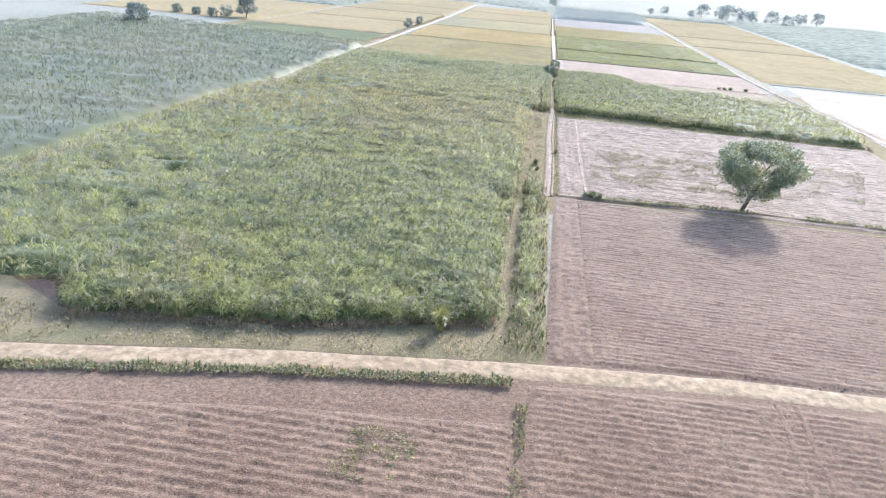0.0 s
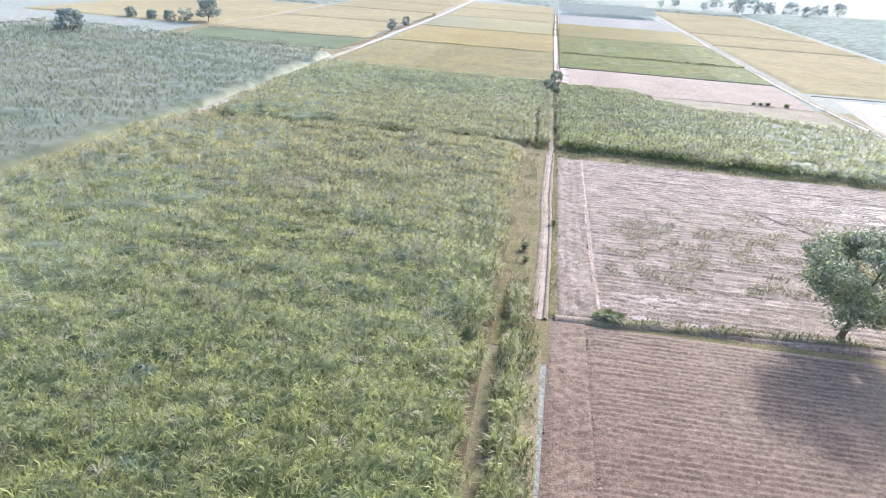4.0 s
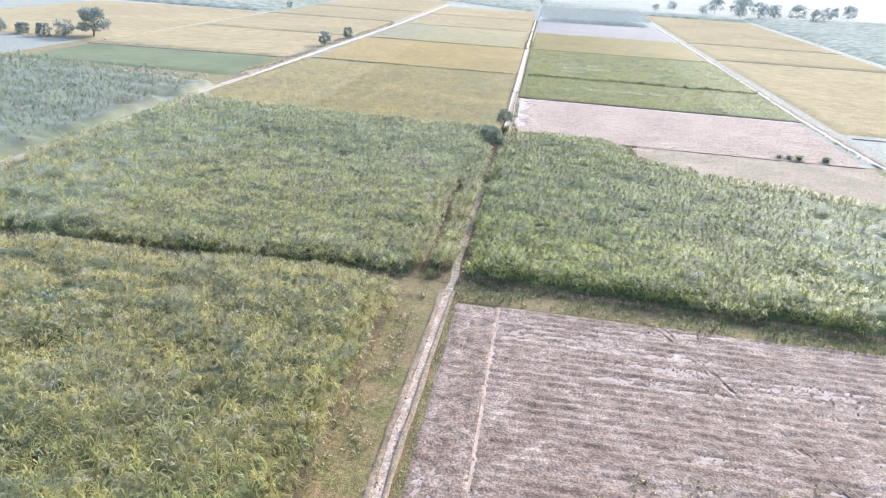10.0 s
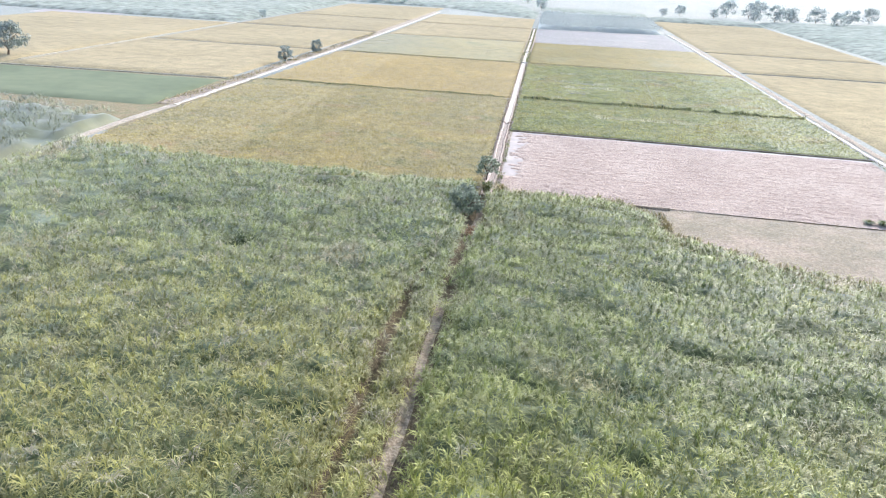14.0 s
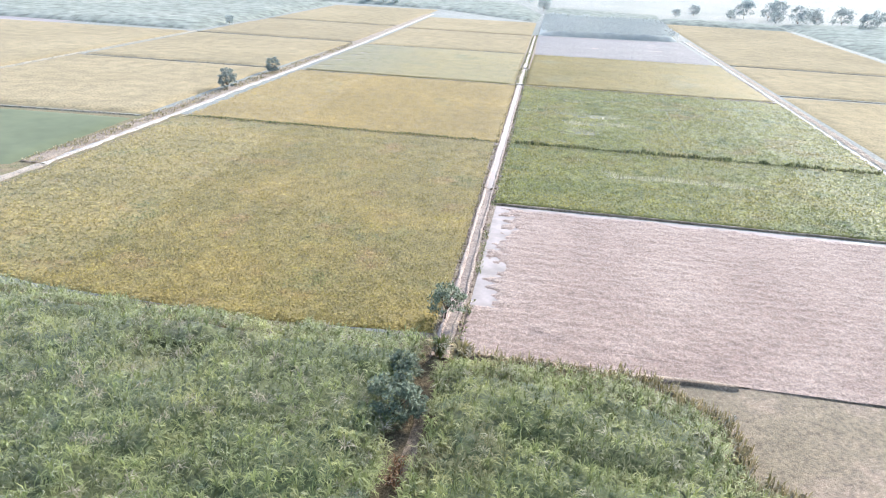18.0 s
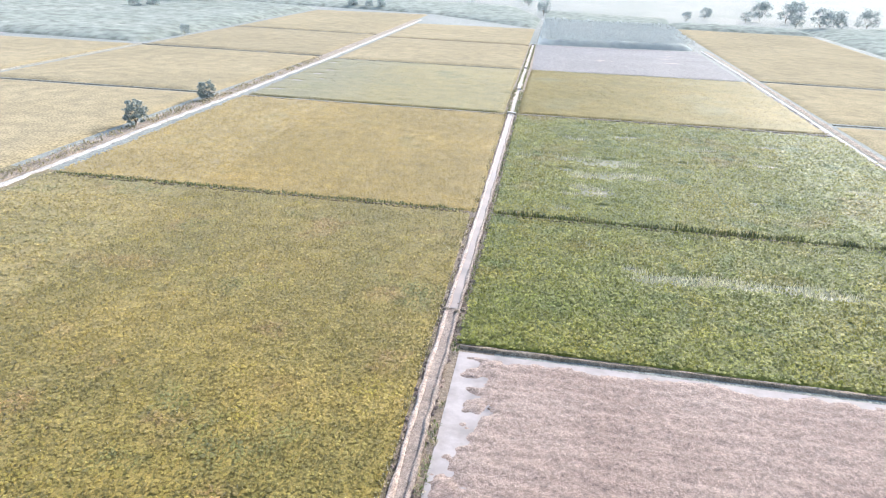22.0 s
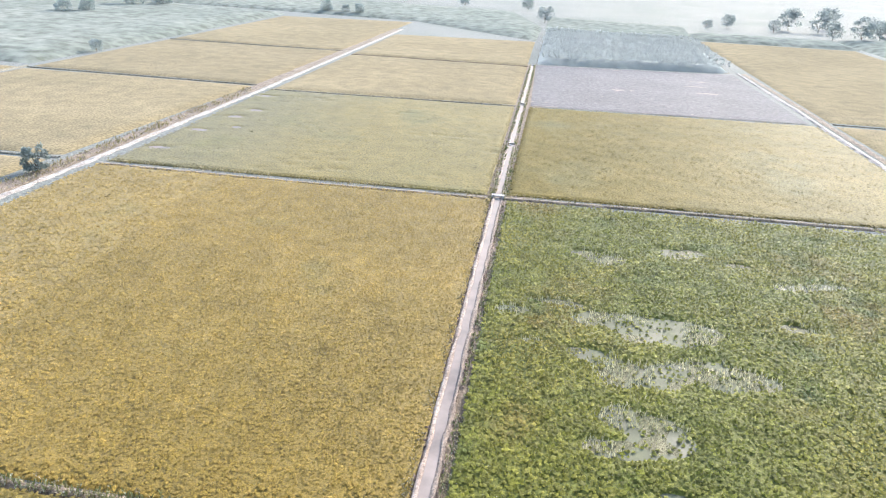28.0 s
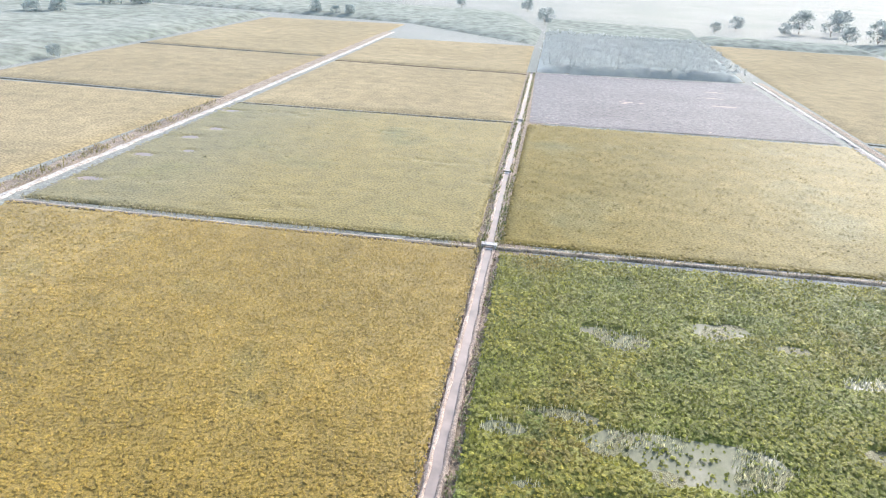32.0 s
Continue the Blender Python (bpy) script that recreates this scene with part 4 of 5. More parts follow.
rice_mass(RICE_C, 0.5, 221, M_RICE_LOWG, "dense lower leaves of green rice", 0.2, 0.08, 0.9, 0.26)
rice_mass(RICE_D, 0.5, 231, M_RICE_LOWG, "dense lower leaves of green rice", 0.2, 0.08, 0.9, 0.33)
rice_field("rice_crop", RICE_C, 0.295, 0.2, 221, M_RICE_G, "green rice standing in mud", 0.17, 0.26, 0.05, 0.2, 0.65, base=0.38)
rice_field("rice_crop", RICE_D, 0.305, 0.2, 231, M_RICE_G, "green rice with flooded bare gaps", 0.17, 0.33, 0.05, 0.205, 0.65, base=0.38)
stalks("rice_stalks", RICE_D, 0.4, 261, 231, 0.33, "pale bare stalks standing in water")
stalks("rice_stalks", rect(10, 58, 178, 198), 0.33, 265, 221, 0.3, "pale bare stalks standing in water", 0.1)
rice_mass(RICE_E, 0.7, 241, M_RICE_P, "lower leaves of pale ripening rice", 0.25, 0.06, 1.4, 0.3)
rice_mass(RICE_F, 0.7, 251, M_RICE_F, "lower leaves of golden rice", 0.25, 0.06, 1.4)
structure(sheet("paddy_water_west", [(-60.8, 264), (-48, 264), (-48, 323), (-60.4, 323)], 6, flat(0.17), M_WATER), "shallow water at the paddy's western edge", "water")
rice_field("rice_crop", RICE_E, 0.46, 0.05, 241, M_RICE_P, "pale ripening rice, thin and wet along the road", 0.1, 0.3, 0.1, 0.29, 0.88, base=0.25)
rice_field("rice_crop", RICE_F, 0.46, 0.05, 251, M_RICE_F, "golden rice ripening evenly", 0.1, width=0.1, radius=0.29, up=0.88, base=0.25)
# outlying fields; their rice is coloured paler in place of haze
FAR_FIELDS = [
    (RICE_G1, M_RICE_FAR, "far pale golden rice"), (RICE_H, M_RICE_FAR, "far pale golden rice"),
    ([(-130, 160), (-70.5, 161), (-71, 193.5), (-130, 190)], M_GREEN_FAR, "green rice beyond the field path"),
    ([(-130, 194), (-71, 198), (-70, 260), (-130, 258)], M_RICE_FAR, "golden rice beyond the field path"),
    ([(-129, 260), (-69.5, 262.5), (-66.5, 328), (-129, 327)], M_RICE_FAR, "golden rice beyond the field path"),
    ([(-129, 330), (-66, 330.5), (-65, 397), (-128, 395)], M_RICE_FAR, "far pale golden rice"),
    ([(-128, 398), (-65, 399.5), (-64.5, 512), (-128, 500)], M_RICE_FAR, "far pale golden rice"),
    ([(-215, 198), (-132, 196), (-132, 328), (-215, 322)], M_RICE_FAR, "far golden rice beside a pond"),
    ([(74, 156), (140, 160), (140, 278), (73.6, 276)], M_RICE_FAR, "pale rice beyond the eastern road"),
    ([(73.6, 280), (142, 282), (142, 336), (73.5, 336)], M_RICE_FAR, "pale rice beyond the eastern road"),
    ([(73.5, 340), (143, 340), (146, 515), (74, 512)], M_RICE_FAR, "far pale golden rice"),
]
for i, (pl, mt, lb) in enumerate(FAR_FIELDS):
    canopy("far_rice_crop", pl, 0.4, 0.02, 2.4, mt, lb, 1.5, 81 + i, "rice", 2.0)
structure(sheet("watered_field_far", [(2.6, 331), (67.5, 336), (66.6, 408), (1.6, 397.5)], 1.2, hollow(furrows(0.05, 0.12, 2.4, 61, 0.05), pools(62, 16, 0.58), 0.06), M_GREY), "far grey field under shallow water", "field")
structure(sheet("field_pool_far", [(2.6, 331), (67.5, 336), (66.6, 408), (1.6, 397.5)], 8, flat(0.07), M_SLURRY), "thin water on the far grey field", "water")
structure(sheet("pond", [(-222, 316), (-188, 326), (-184, 336), (-225, 333)], 6, flat(0.04), M_WATER), "pale pond at the edge of the far fields", "water")

# far cane and scrub
CANE_NE = [(1.6, 400), (66.5, 411), (70, 500), (2, 500)]
structure(sheet("cane_soil_north", CANE_NE, 4, flat(0.02), M_LITTER), "shaded soil under far cane", "soil")
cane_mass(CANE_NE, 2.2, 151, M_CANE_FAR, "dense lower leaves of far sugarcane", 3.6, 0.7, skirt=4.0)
cane_field("sugarcane_north", CANE_NE, 1.9, 9, 151, M_CANE_FAR, "block of sugarcane in haze-paled colours beyond the watered field", 3.0, 0.0, 1.7, 0.26, 0.8, far=True, lift=0.85)
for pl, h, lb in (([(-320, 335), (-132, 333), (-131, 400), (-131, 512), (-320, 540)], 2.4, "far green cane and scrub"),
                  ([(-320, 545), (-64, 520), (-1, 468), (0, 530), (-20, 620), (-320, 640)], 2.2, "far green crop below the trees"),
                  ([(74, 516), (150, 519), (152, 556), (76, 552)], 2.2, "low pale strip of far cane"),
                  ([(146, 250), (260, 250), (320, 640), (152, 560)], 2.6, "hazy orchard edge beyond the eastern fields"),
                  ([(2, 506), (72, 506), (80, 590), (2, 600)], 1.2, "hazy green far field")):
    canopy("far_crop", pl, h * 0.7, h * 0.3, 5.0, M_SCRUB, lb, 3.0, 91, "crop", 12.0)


# ---- channels, roads, bunds ----
def ridge_line(name, pts, half, top, material, seed, label, category, step=0.6, wob=0.12):
    return structure(ribbon(name, pts, [(-half, 0.0), (-half * 0.55, top * 0.85), (0, top), (half * 0.55, top * 0.85), (half, 0.0)], material, seed, wob, step), label, category)


def offset_line(points, off):
    out = []
    for i, (x, y) in enumerate(points):
        a, b = points[max(i - 1, 0)], points[min(i + 1, len(points) - 1)]
        d = math.hypot(b[0] - a[0], b[1] - a[1])
        out.append((x - (b[1] - a[1]) / d * off, y + (b[0] - a[0]) / d * off))
    return out


NEAR_CHANNEL = [(0.0, -0.4), (0.2, 10), (0.3, 22), (0.1, 36), (0.3, 48), (0.5, 59.2)]
structure(ribbon("channel_bed_near", NEAR_CHANNEL, [(-0.42, 0.06), (-0.2, 0.05), (0.1, 0.05), (0.34, 0.03)], M_PALE, 161, 0.08, 0.5), "pale silty bed of a dry field channel", "channel")
ridge_line("channel_bank_near_west", offset_line(NEAR_CHANNEL, 0.58), 0.3, 0.16, M_BANK, 163, "crumbling low bank of the field channel", "bank", 0.35, 0.1)
ridge_line("channel_bank_near_east", offset_line(NEAR_CHANNEL, -0.5), 0.24, 0.26, M_BANK, 165, "crumbling low bank of the field channel", "bank", 0.35, 0.08)
structure(sheet("channel_grass_east", [(0.95, 0), (1.7, 0), (1.7, 60), (1.2, 60)], 0.4, rough(0.03, 0.1, 0.6, 166), M_TURF), "strip of grass beside the field channel", "grass")
FAR_CHANNEL = [(1.5, 125), (1.5, 130), (1.7, 137), (1.35, 155), (1.25, 171), (1.15, 199), (0.95, 225), (0.75, 262), (0.6, 293), (0.65, 331), (0.5, 398)]
structure(ribbon("channel_bed_far", FAR_CHANNEL, [(-0.42, 0.1), (0.0, 0.08), (0.42, 0.1)], M_BED, 171, 0.05, 0.6), "grey-brown silty bed of the long channel", "channel")
ridge_line("channel_bank_far_west", offset_line(FAR_CHANNEL, 0.55), 0.24, 0.3, M_PALE, 173, "pale crumbling bank of the long channel", "bank", 0.4, 0.14)
ridge_line("channel_bank_far_east", offset_line(FAR_CHANNEL, -0.54), 0.22, 0.28, M_BED, 175, "weedy crumbling bank of the long channel", "bank", 0.4, 0.14)
structure(ribbon("channel_water_far", [(1.25, 172), (1.15, 199), (0.95, 225), (0.75, 262), (0.6, 293), (0.65, 331), (0.5, 398)], [(-0.42, 0.15), (0.42, 0.15)], M_WATER, 177, 0.02), "muddy water in the long channel", "water")
structure(ribbon("lane_ditch", [(1.55, 110), (1.5, 114), (1.55, 118.5)], [(-0.4, 0.1), (-0.22, 0.07), (0, 0.06), (0.22, 0.08), (0.4, 0.12)], M_BANK, 179, 0.2, 0.5), "muddy ditch between the cane and a bush", "ditch")
structure(ribbon("lane_path", [(0.5, 58.8), (0.65, 62), (0.45, 68), (0.55, 80), (0.45, 93)], [(-0.4, 0.05), (-0.2, 0.09), (0, 0.075), (0.2, 0.09), (0.4, 0.05)], M_PATH, 199, 0.16, 0.6), "narrow brown footpath between the cane blocks", "path")
WEST_PATH = [(-73, -60), (-72.1, 0), (-70, 45), (-67.8, 70), (-67.2, 110), (-67.2, 150), (-66.2, 163)]
structure(ribbon("west_path", WEST_PATH, [(-1.0, 0.0), (-0.6, 0.08), (0, 0.06), (0.6, 0.08), (1.0, 0.0)], M_PATH, 181, 0.15), "worn earthen path between cane fields", "path")
WEST_ROAD = [(-66.2, 163), (-65.3, 198), (-64.9, 230), (-63.8, 262), (-62.6, 325), (-62.2, 400), (-62, 478)]
structure(ribbon("west_road", WEST_ROAD, [(-0.6, 0.0), (-0.35, 0.14), (0, 0.17), (0.35, 0.14), (0.6, 0.0)], M_WHITE, 183, 0.34, 0.8), "whitish dry field road on a low bank", "dirt road")
structure(ribbon("west_ditch", offset_line(WEST_ROAD, 2.3), [(-1.7, 0.0), (-1.2, 0.18), (-0.5, 0.08), (0.3, 0.06), (1.0, 0.2), (1.7, 0.02)], M_BANK, 185, 0.3, 0.8), "brown weedy ditch beside the field road", "ditch")
EAST_ROAD = [(80, 20), (76, 62), (74, 90), (72.4, 110), (70.4, 133), (69.3, 168), (69.3, 212), (69.5, 262), (69.8, 316), (70.0, 354), (69.2, 413)]
structure(ribbon("east_road", EAST_ROAD, [(-0.65, 0.0), (-0.45, 0.2), (0, 0.2), (0.45, 0.2), (0.65, 0.0)], M_WHITE, 187, 0.3, 0.8), "whitish dry road between the eastern fields", "dirt road")
structure(ribbon("east_ditch", offset_line(EAST_ROAD, -2.1), [(-0.9, 0.0), (-0.4, 0.12), (0.3, 0.05), (0.9, 0.1)], M_BANK, 189, 0.2, 0.8), "dark ditch beside the eastern road", "ditch")
BUNDS = [
    ("bund_west_near", [(-62.5, 198.3), (-0.8, 199.2)], 0.4, 0.2), ("bund_east_near", [(2.9, 199.0), (69, 199.6)], 0.4, 0.2),
    ("bund_west_middle", [(-61.5, 260.5), (-30, 260.9), (-0.8, 262.4)], 0.55, 0.24), ("bund_east_middle", [(1.8, 263), (30, 264.6), (69, 265.9)], 0.55, 0.24),
    ("bund_green", [(2.8, 165.4), (68.5, 165.6)], 0.3, 0.25), ("bund_tree", [(1.4, 0.0), (30, 2.5), (69, 2.0)], 0.7, 0.35),
    ("bund_west_far", [(-60.6, 325.5), (-1, 329.6)], 0.4, 0.24), ("bund_north", [(-60, 392), (-1, 394)], 0.4, 0.24),
    ("bund_pink_south", [(3.2, 126.0), (14, 125.7), (26.5, 126.2)], 0.5, 0.42), ("bund_corner", [(26.5, 126.2), (44, 127), (67, 128)], 0.35, 0.14), ("bund_outer_near", [(-131, 191.5), (-70.5, 196)], 0.4, 0.24),
    ("bund_outer_middle", [(-130, 258.8), (-69, 261.2)], 0.4, 0.24), ("bund_outer_far", [(-129, 328.4), (-66, 329.2)], 0.4, 0.28),
    ("bund_outer_north", [(-128, 396.4), (-65, 398.2)], 0.4, 0.28), ("bund_edge", [(-131, 200), (-130.5, 330)], 0.4, 0.28),
    ("bund_far_east", [(73.6, 278), (141, 280)], 0.35, 0.24), ("bund_far_northeast", [(73.5, 338), (142, 338)], 0.35, 0.24), ("bund_east_low", [(75, 152), (140, 155)], 0.4, 0.24),
]
for i, (nm, pts, hf, tp) in enumerate(BUNDS):
    ridge_line(nm, pts, hf, tp, M_PATH if nm in ("bund_west_middle", "bund_east_middle") else M_BUND if ("outer" in nm or "far" in nm or "edge" in nm or nm == "bund_east_low" or "middle" in nm) else M_BANK, 191 + i, "low crumbling earth bund between fields", "bund")


# ---- grass ----
def grass(name, poly, step, height, radius, seed, material, label, per=6, width=0.07, cut=0.25, z=0.05):
    x, y = scatter(poly, step, seed, 0.5)
    k = lattice_noise(x, y, 2.2, seed + 1) * 0.6 + lattice_noise(x, y, 0.9, seed + 2) * 0.4 > cut
    x, y = x[k], y[k]
    hh = height * (0.5 + lattice_noise(x, y, 1.5, seed + 3))
    v, q = tufts(x, y, z, per, hh, radius, width, seed + 4)
    return stuff(obj_np(name, v, [q], material, up=0.45), label, "grass")


def band(points, half):
    a, b = strip_poly(points, half)
    return a + b[::-1]


for off, sd in ((0.75, 431), (-0.7, 433)):
    clods("earth_clods", band(offset_line(FAR_CHANNEL[:8], off), 0.32), 9.0, 0.15, sd, M_CLOD_PINK, "crumbled clay along the channel's bank")
clods("earth_clods", band(offset_line(NEAR_CHANNEL, 0.55), 0.3), 10.0, 0.1, 435, M_CLOD, "crumbled clay along the small channel")
grass("roadside_weeds", band([(-75, -64.6), (-42.4, -57.6), (-21.2, -52.6), (-2.4, -49.4)], 0.5), 0.26, 0.42, 0.35, 501, M_HEDGE, "dark green weeds along the track's edge", 7, 0.08, 0.26)
grass("verge_grass", [(-60, -58), (-43, -54), (-21, -49.2), (0.2, -45.6), (-0.3, -41), (-4.6, -41), (-22, -46), (-42, -49), (-60, -46)], 0.55, 0.3, 0.25, 505, M_REED, "dry trampled grass beside the track", 5, 0.07, 0.42)
grass("weeds", [(-3.4, -44), (0.2, -45), (-0.1, 0), (-1.2, 8), (-3.6, 8)], 0.45, 0.5, 0.3, 509, M_GRASS, "rough green weeds at the cane's edge", 6, 0.08, 0.38)
grass("turf", rect(-4.2, -0.8, -4, 60.4), 0.4, 0.16, 0.2, 513, M_GRASS, "short turf beside the channel", 4, 0.05, 0.6)
grass("bund_grass", band([(6, 0.4), (30, 2.6), (69, 2.0)], 0.7), 0.35, 0.32, 0.25, 517, M_GRASS, "grass on the bund under the tree", 6, 0.07, 0.3, 0.2)
grass("strip_grass", [(1.2, 57.6), (69, 56.2), (69, 58.8), (38, 60.5), (1.4, 61.8)], 0.45, 0.4, 0.3, 521, M_GRASS, "shaded grass before the cane", 6, 0.07, 0.35)
grass("channel_grass", [(1.0, 0), (1.75, 0), (1.75, 60), (1.3, 60)], 0.3, 0.2, 0.2, 525, M_GRASS, "grass beside the field channel", 5, 0.05, 0.35)
grass("tall_dry_grass", [(4, 123), (18, 122), (22, 119), (22.5, 113), (30, 107.5), (38, 104.6), (68, 94), (68.6, 97), (38, 107.6), (32, 110.4), (25.5, 115), (24.6, 121), (19, 125.4), (4, 126)], 0.4, 1.15, 0.45, 529, M_REED, "tall dry grass fringing the cane", 7, 0.07, 0.25)
grass("lane_weeds", [(-2.6, 61), (-1.0, 61), (-0.8, 122), (-1.5, 122)], 0.5, 0.7, 0.4, 533, M_GRASS, "weeds in the lane between the cane blocks", 6, 0.08, 0.4)
grass("paddy_weeds", rect(7, 38, 11, 30), 0.4, 0.24, 0.3, 537, M_STUBBLE, "scattered olive weeds on the watered field", 5, 0.08, 0.54, 0.1)
grass("paddy_weeds", [(10, 8), (50, 14), (60, 40), (14, 36)], 0.5, 0.2, 0.28, 541, M_STUBBLE, "thin stubble on the watered field", 5, 0.1, 0.56, 0.12)
grass("seedling_patch", [(-13.5, -62.5), (-9.5, -62.5), (-8, -59), (-9.5, -57), (-13, -57.5)], 0.3, 0.16, 0.22, 545, M_GRASS, "small patch of green seedlings", 5, 0.06, 0.38, 0.15)
grass("border_weeds", band([(-1.5, -75), (-1.6, -52)], 0.45), 0.3, 0.3, 0.22, 549, M_HEDGE, "weeds on the border of the ploughed fields", 6, 0.06, 0.35)
grass("bank_weeds", band(offset_line(FAR_CHANNEL[:9], -1.25), 0.35), 0.33, 0.3, 0.25, 553, M_GRASS, "weeds along the long channel's bank", 5, 0.07, 0.4)
grass("bank_weeds", band(offset_line(FAR_CHANNEL[:9], 1.2), 0.3), 0.33, 0.3, 0.25, 557, M_REED, "dry weeds along the long channel's bank", 5, 0.07, 0.4)
for off, sd in ((0.72, 613), (-0.7, 617)):
    grass("bank_weeds", band(offset_line(FAR_CHANNEL[7:], off), 0.32), 0.36, 0.32, 0.3, sd, M_GRASS, "green weeds on the narrow far banks of the channel", 5, 0.09, 0.3, 0.12)
grass("bund_weeds", band([(-62, 198.6), (-1, 199.4)], 0.5), 0.5, 0.3, 0.25, 561, M_GRASS, "weeds on the bund", 5, 0.07, 0.42, 0.2)
grass("bund_weeds", band([(3, 199.2), (68, 199.8)], 0.5), 0.5, 0.3, 0.25, 565, M_GRASS, "weeds on the bund", 5, 0.07, 0.42, 0.2)
grass("bund_weeds", band([(-61, 261.6), (-1, 262.8)], 0.8), 0.5, 0.3, 0.25, 569, M_REED, "dry weeds on the bund", 5, 0.07, 0.45, 0.2)
grass("bund_weeds", band([(2, 263.4), (69, 266)], 0.8), 0.5, 0.3, 0.25, 573, M_REED, "dry weeds on the bund", 5, 0.07, 0.45, 0.2)

grass("ditch_weeds", band(offset_line(WEST_ROAD[:5], 2.3), 1.5), 0.6, 0.4, 0.35, 577, M_REED, "brownish weeds in the ditch beside the field road", 5, 0.1, 0.42, 0.1)
grass("road_weeds", band(offset_line(EAST_ROAD[3:8], 1.1), 0.5), 0.6, 0.3, 0.3, 581, M_GRASS, "weeds on the eastern road's edge", 5, 0.1, 0.4, 0.05)
grass("turf_tufts", rect(-4.4, -1.2, -4, 60), 0.55, 0.3, 0.3, 585, M_STUBBLE, "dry brownish tufts in the turf strip", 6, 0.08, 0.62)
grass("bund_tall_grass", band([(3, 198.9), (68, 199.5)], 0.4), 0.3, 0.75, 0.25, 589, M_HEDGE, "dense olive grass on the bund", 6, 0.07, 0.12, 0.15)
grass("bund_tall_grass", band([(-62, 198.2), (-1, 199.1)], 0.35), 0.3, 0.45, 0.25, 593, M_HEDGE, "dense olive grass on the bund", 6, 0.07, 0.2, 0.1)
grass("cane_trash", band([(1.8, 62.0), (12, 61.2), (38, 60.0), (69.5, 58.6)], 0.5), 0.35, 0.4, 0.3, 597, M_TRASH, "brown dead cane leaves at the block's front", 6, 0.06, 0.45)
grass("cane_trash", band([(-41, -49.2), (-22.5, -46.0), (-4.6, -40.6)], 0.8), 0.3, 0.5, 0.4, 601, M_TRASH, "brown dry lower cane leaves at the block's front", 5, 0.06, 0.35)
grass("dead_leaves", band([(1.1, 109), (1.0, 112)], 0.4), 0.35, 0.45, 0.35, 609, M_RUST, "rust-brown dead leaves beside the ditch", 6, 0.08, 0.2)
grass("cane_trash", band([(-60, 59.2), (-34, 59.3), (-21, 60.2), (-4, 60.4)], 0.6), 0.35, 0.6, 0.4, 605, M_TRASH, "lower cane leaves at the block's front", 5, 0.07, 0.35)
# ---- trees ----
def tree(name, x, y, h, spread, seed, label, leaf_mat, leaves=2600, size=0.32, trunk=0.3, lean=0.1, low=0.3, up=0.6, form=((0.0, 0.45, 0.72, 1.0), (0.6, 0.95, 0.85, 0.4)), blobs=46, fat=1.0):
    r = random.Random(seed)
    root = new(name)
    root.location = (x, y, 0)
    tagged(root, label, "tree")
    bm = bmesh.new()

    def limb(a, b, ra, rb):
        d = b - a
        rot = d.to_track_quat("Z", "Y").to_matrix().to_4x4()
        bmesh.ops.create_cone(bm, segments=7, radius1=ra, radius2=rb, depth=d.length, cap_ends=False,
                              matrix=Matrix.Translation((a + b) / 2) @ rot)

    fork = Vector((lean * h * 0.3, 0.05 * h, h * low))
    limb(Vector((0, 0, -0.1)), fork, trunk, trunk * 0.7)
    ends = []
    n = 7
    for i in range(n):
        az = 2 * math.pi * i / n + r.uniform(-0.3, 0.3)
        out = spread * r.uniform(0.4, 0.8)
        tip = fork + Vector((math.cos(az) * out, math.sin(az) * out, h * r.uniform(0.25, 0.55)))
        mid = fork.lerp(tip, 0.5) + Vector((0, 0, h * 0.06))
        limb(fork, mid, trunk * 0.5, trunk * 0.3)
        limb(mid, tip, trunk * 0.3, trunk * 0.1)
        ends.append(tip)
        for _ in range(3):
            t2 = mid.lerp(tip, r.uniform(0.2, 1)) + Vector((r.uniform(-1, 1), r.uniform(-1, 1), r.uniform(-0.2, 0.8))) * spread * 0.35
            limb(mid.lerp(tip, 0.4), t2, trunk * 0.15, trunk * 0.05)
            ends.append(t2)
    ends.append(fork + Vector((0, 0, h * 0.55)))
    me = bpy.data.meshes.new("trunk")
    bm.to_mesh(me)
    bm.free()
    me.materials.append(M_BARK)
    t = new("trunk", me)
    t.parent = root
    q = np.random.RandomState(seed)
    zc = low * 1.2 + (0.93 - low * 1.2) * q.rand(blobs) ** 0.8
    reach = spread * np.interp(zc, form[0], form[1]) * (0.35 + 0.65 * q.rand(blobs) ** 0.5)
    turn = q.rand(blobs) * 2 * np.pi
    e = np.stack([fork.x + np.cos(turn) * reach, fork.y + np.sin(turn) * reach, zc * h], -1)
    pick = q.randint(0, len(e), leaves)
    cl = fat * spread * (0.15 + 0.17 * q.rand(blobs))[pick]
    way = q.randn(leaves, 3)
    way /= np.linalg.norm(way, axis=1)[:, None]
    c = e[pick] + way * (cl * (0.3 + 0.75 * q.rand(leaves) ** 0.6))[:, None] * np.array([1.1, 1.1, 0.75])
    c[:, 2] = np.clip(c[:, 2], h * low * 0.7, h * 1.02)
    u = q.randn(leaves, 3)
    u /= np.linalg.norm(u, axis=1)[:, None]
    w = np.cross(u, q.randn(leaves, 3))
    w /= np.linalg.norm(w, axis=1)[:, None]
    s = (size * (0.6 + 0.8 * q.rand(leaves)))[:, None]
    v = np.stack([c - u * s, c - w * s * 0.45, c + u * s, c + w * s * 0.45], 1).reshape(-1, 3)
    obj_np("crown", v, [np.arange(4 * leaves).reshape(-1, 4)], leaf_mat, root, up=up)
    return root


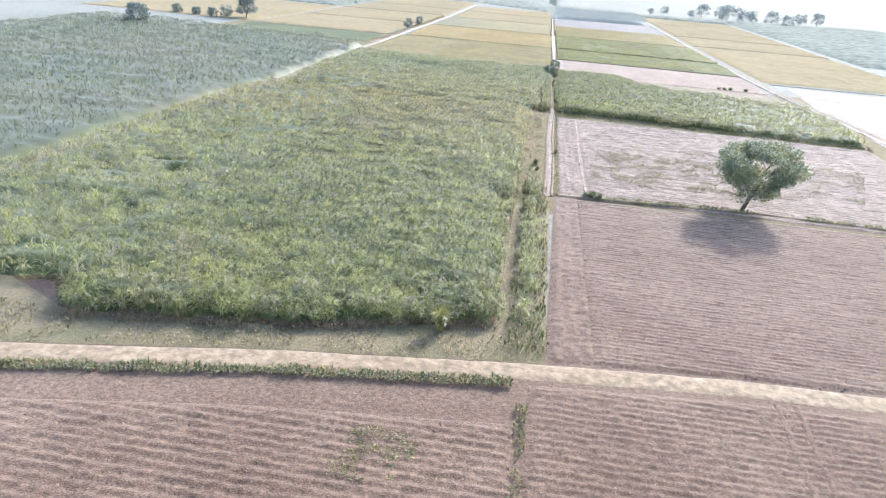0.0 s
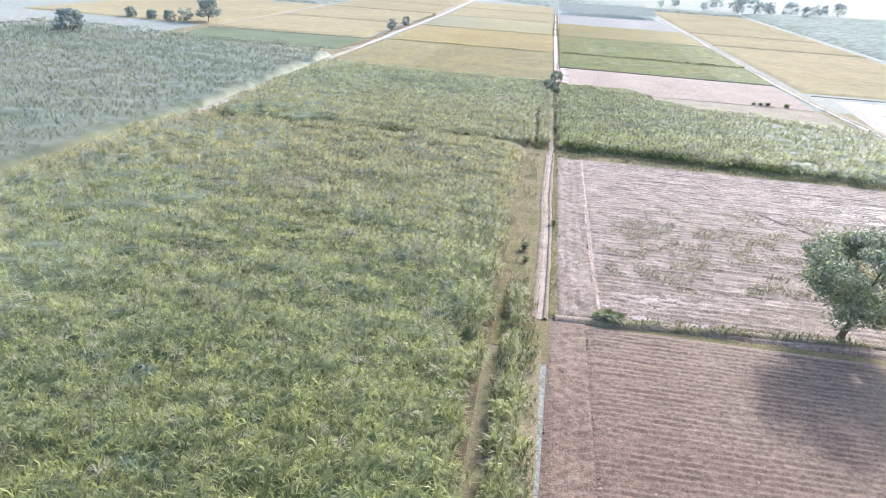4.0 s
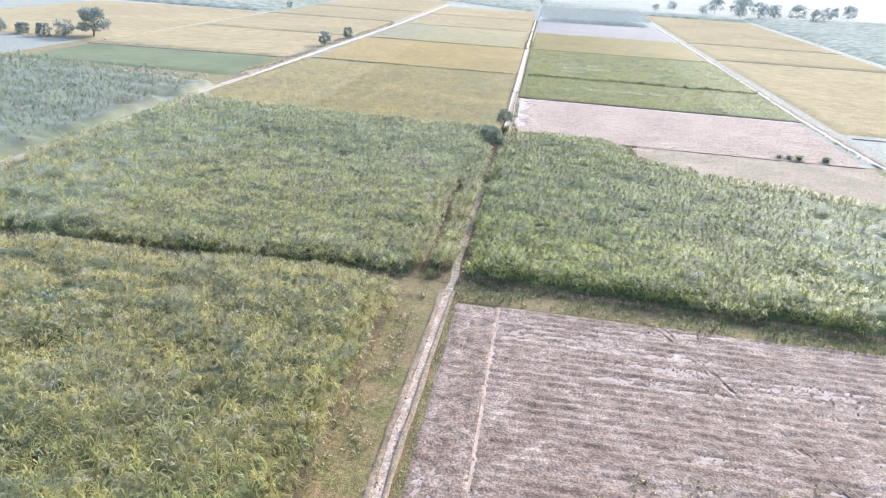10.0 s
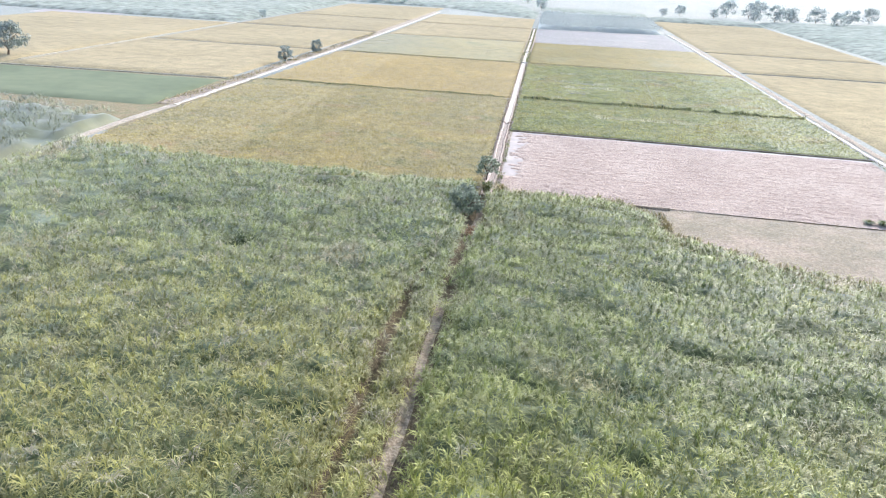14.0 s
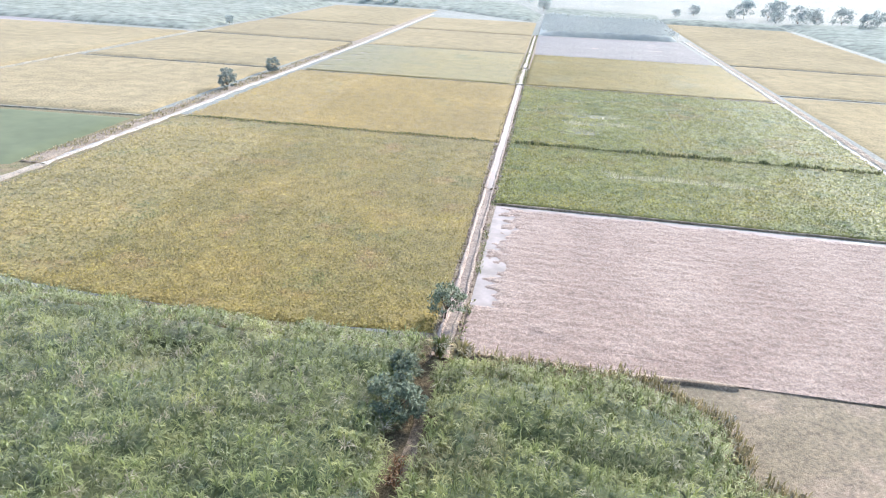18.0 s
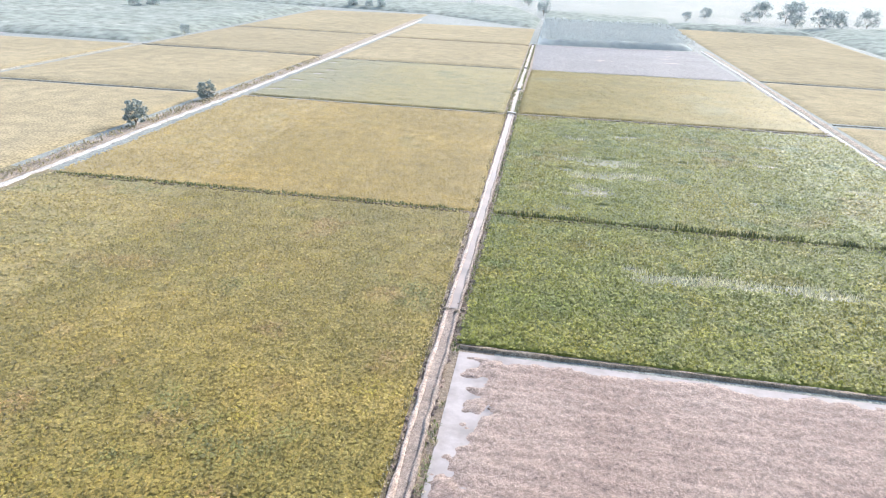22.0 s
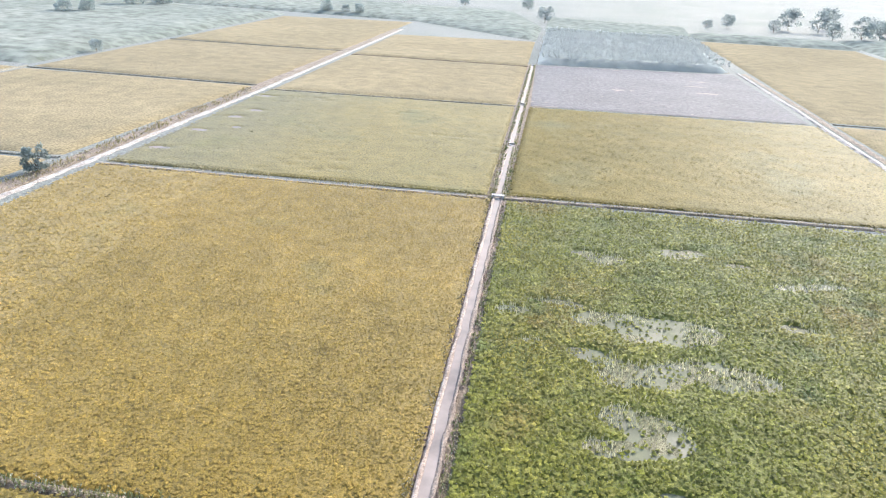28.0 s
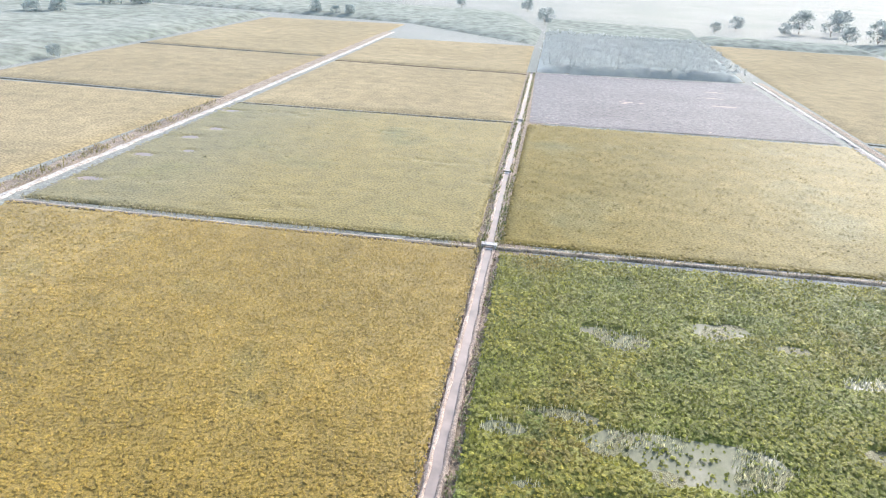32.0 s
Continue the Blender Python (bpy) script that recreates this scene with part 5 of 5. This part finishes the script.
tree("acacia_tree", 28.2, 3.3, 10.2, 5.9, 301, "lone spreading acacia on the field bund", M_TREE, 17000, 0.19, 0.34, 0.28, 0.2, 0.45, ((0.0, 0.3, 0.5, 0.75, 0.9, 1.0), (0.2, 0.42, 0.8, 1.0, 0.75, 0.3)), 74, 0.95)
tree("small_tree", -67.8, 227.5, 5.2, 2.2, 311, "small bushy tree beside the field road", M_MIDTREE, 1800, 0.2, 0.14, 0.05, 0.1, 0.5)
tree("small_tree", -67.3, 254, 4.2, 1.9, 312, "small bushy tree beside the field road", M_MIDTREE, 1500, 0.2, 0.14, 0.05, 0.1, 0.5)
tree("channel_bush", -0.5, 116.2, 3.7, 2.2, 321, "dark bushy tree at the lane in the cane", M_BUSH, 3400, 0.16, 0.12, 0.05, 0.1, 0.6)
tree("channel_bush", -0.9, 121, 2.6, 1.5, 323, "dark low bush beside the cane", M_BUSH, 1500, 0.16, 0.1, 0.05, 0.1, 0.6)
tree("channel_shrub", 0.9, 131.4, 3.8, 1.8, 322, "leafy shrub with pale stems on the channel bank", M_BUSH, 1500, 0.15, 0.1, 0.1, 0.3, 0.5)
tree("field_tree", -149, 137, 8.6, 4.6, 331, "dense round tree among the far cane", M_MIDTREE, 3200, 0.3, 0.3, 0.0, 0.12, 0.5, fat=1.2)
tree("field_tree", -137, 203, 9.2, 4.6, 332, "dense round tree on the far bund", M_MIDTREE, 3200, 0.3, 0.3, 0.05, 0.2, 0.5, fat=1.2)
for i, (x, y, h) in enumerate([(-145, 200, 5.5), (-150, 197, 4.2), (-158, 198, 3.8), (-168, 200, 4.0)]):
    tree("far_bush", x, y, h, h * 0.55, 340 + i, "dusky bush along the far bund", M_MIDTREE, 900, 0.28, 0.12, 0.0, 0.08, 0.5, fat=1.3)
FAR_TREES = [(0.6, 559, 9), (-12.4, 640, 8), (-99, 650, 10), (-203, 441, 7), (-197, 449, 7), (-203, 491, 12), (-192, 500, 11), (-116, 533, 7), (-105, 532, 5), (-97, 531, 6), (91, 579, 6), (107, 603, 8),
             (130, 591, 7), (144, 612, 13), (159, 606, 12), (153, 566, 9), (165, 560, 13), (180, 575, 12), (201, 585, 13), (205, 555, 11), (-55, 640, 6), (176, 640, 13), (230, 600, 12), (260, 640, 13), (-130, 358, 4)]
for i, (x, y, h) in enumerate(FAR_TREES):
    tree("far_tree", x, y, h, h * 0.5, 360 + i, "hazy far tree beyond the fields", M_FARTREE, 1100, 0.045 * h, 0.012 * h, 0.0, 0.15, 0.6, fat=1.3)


# ---- small things ----
def part(name, bm, material, parent, label=""):
    me = bpy.data.meshes.new(name)
    bm.to_mesh(me)
    bm.free()
    me.materials.append(material)
    ob = new(name, me)
    ob.parent = parent
    if label:
        ob["label"] = label
    return ob


def block(sx, sy, sz, x=0, y=0, z=0, bevel=0.03, seed=0):
    bm = bmesh.new()
    bmesh.ops.create_cube(bm, size=1, matrix=Matrix.Translation((x, y, z + sz / 2)) @ Matrix.Diagonal((sx, sy, sz, 1)))
    bmesh.ops.bevel(bm, geom=bm.edges[:], offset=bevel, segments=2, affect="EDGES")
    r = random.Random(seed)
    for v in bm.verts:
        v.co += Vector((r.uniform(-1, 1), r.uniform(-1, 1), r.uniform(-1, 1))) * bevel * 0.25
    return bm


def culvert(x, y):
    root = tagged(new("culvert"), "pale concrete culvert where channels cross", "culvert")
    root.location = (x, y, 0)
    part("slab", block(1.9, 0.9, 0.16, 0, 0, 0.42, 0.03, 1), M_CONCRETE, root)
    for sx in (-0.8, 0.8):
        part("headwall", block(0.28, 1.0, 0.42, sx, 0, 0, 0.03, 2), M_CONCRETE, root)
    for sy in (-0.75, 0.75):
        part("apron", block(1.0, 0.5, 0.12, 0, sy, 0.08, 0.03, 3), M_CONCRETE, root)


def outlet(x, y, seed):
    root = tagged(new("channel_outlet"), "small pale concrete outlet in the channel", "outlet", "channel outlets")
    root.location = (x, y, 0)
    part("gate_frame", block(1.3, 0.22, 0.46, 0, 0, 0.04, 0.03, seed), M_CONCRETE, root)
    part("apron", block(0.9, 0.7, 0.1, 0, -0.5, 0.14, 0.03, seed + 1), M_CONCRETE, root)


def mud_plug(x, y, s, seed):
    bm = bmesh.new()
    bmesh.ops.create_icosphere(bm, subdivisions=2, radius=s)
    r = random.Random(seed)
    for v in bm.verts:
        v.co *= r.uniform(0.75, 1.15)
        v.co.z = max(v.co.z * 0.7, -0.1)
    me = bpy.data.meshes.new("mud_plug")
    bm.to_mesh(me)
    bm.free()
    me.materials.append(M_BANK)
    ob = tagged(new("mud_plug", me), "lump of dark mud plugging the channel", "mud plug", "mud plugs")
    ob.location = (x, y, 0.2)


culvert(0.75, 262.9)
for i, (x, y) in enumerate([(0.6, 293.5), (0.65, 331.5), (0.5, 396)]):
    outlet(x, y, 20 + 3 * i)
for i, (x, y, s) in enumerate([(0.6, 171.6, 0.32), (1.75, 171.3, 0.34), (2.2, 171.9, 0.25), (0.1, 172.2, 0.22), (0.75, 23.8, 0.3), (1.5, 126.5, 0.35)]):
    mud_plug(x, y, s, 70 + i)


def shrub(name, x, y, h, r, seed, material, label):
    v, q = tufts(np.array([0.0, 0.15 * r, -0.2 * r, 0.1 * r]), np.array([0.0, 0.2 * r, -0.1 * r, -0.25 * r]), 0.0, 70, h, r, 0.09, seed)
    ob = tagged(obj_np(name, v, [q], material, up=0.3), label, "shrub", "small shrubs")
    ob.location = (x, y, 0.02)


for i, (x, y, h, r) in enumerate([(6.4, 1.0, 0.8, 1.0), (7.4, 0.9, 0.6, 0.8), (5.6, 1.1, 0.5, 0.7), (-2.2, 15.5, 0.7, 0.5), (-1.9, 12, 0.5, 0.4), (-1.6, -30, 0.9, 0.8), (1.2, 24.5, 0.5, 0.4),
                                  (56.2, 128.0, 0.8, 0.9), (54.5, 128.2, 0.6, 0.8), (52.8, 128.3, 0.5, 0.7), (61.0, 128.4, 0.8, 1.0)]):
    shrub("low_shrub", x, y, h, r, 601 + i, M_HEDGE, "low dark shrub on the field's edge")
shrub("grass_clump", -9.2, -43.0, 1.9, 0.85, 640, M_CANE_W, "yellowing cane clump at the field's front")
shrub("grass_clump", 1.5, 125.2, 1.7, 1.1, 641, M_GRASS, "tall green grass clump at the channel's end")
shrub("grass_clump", 3.4, 125.0, 1.5, 1.0, 642, M_REED, "tall dry grass clump at the channel's end")
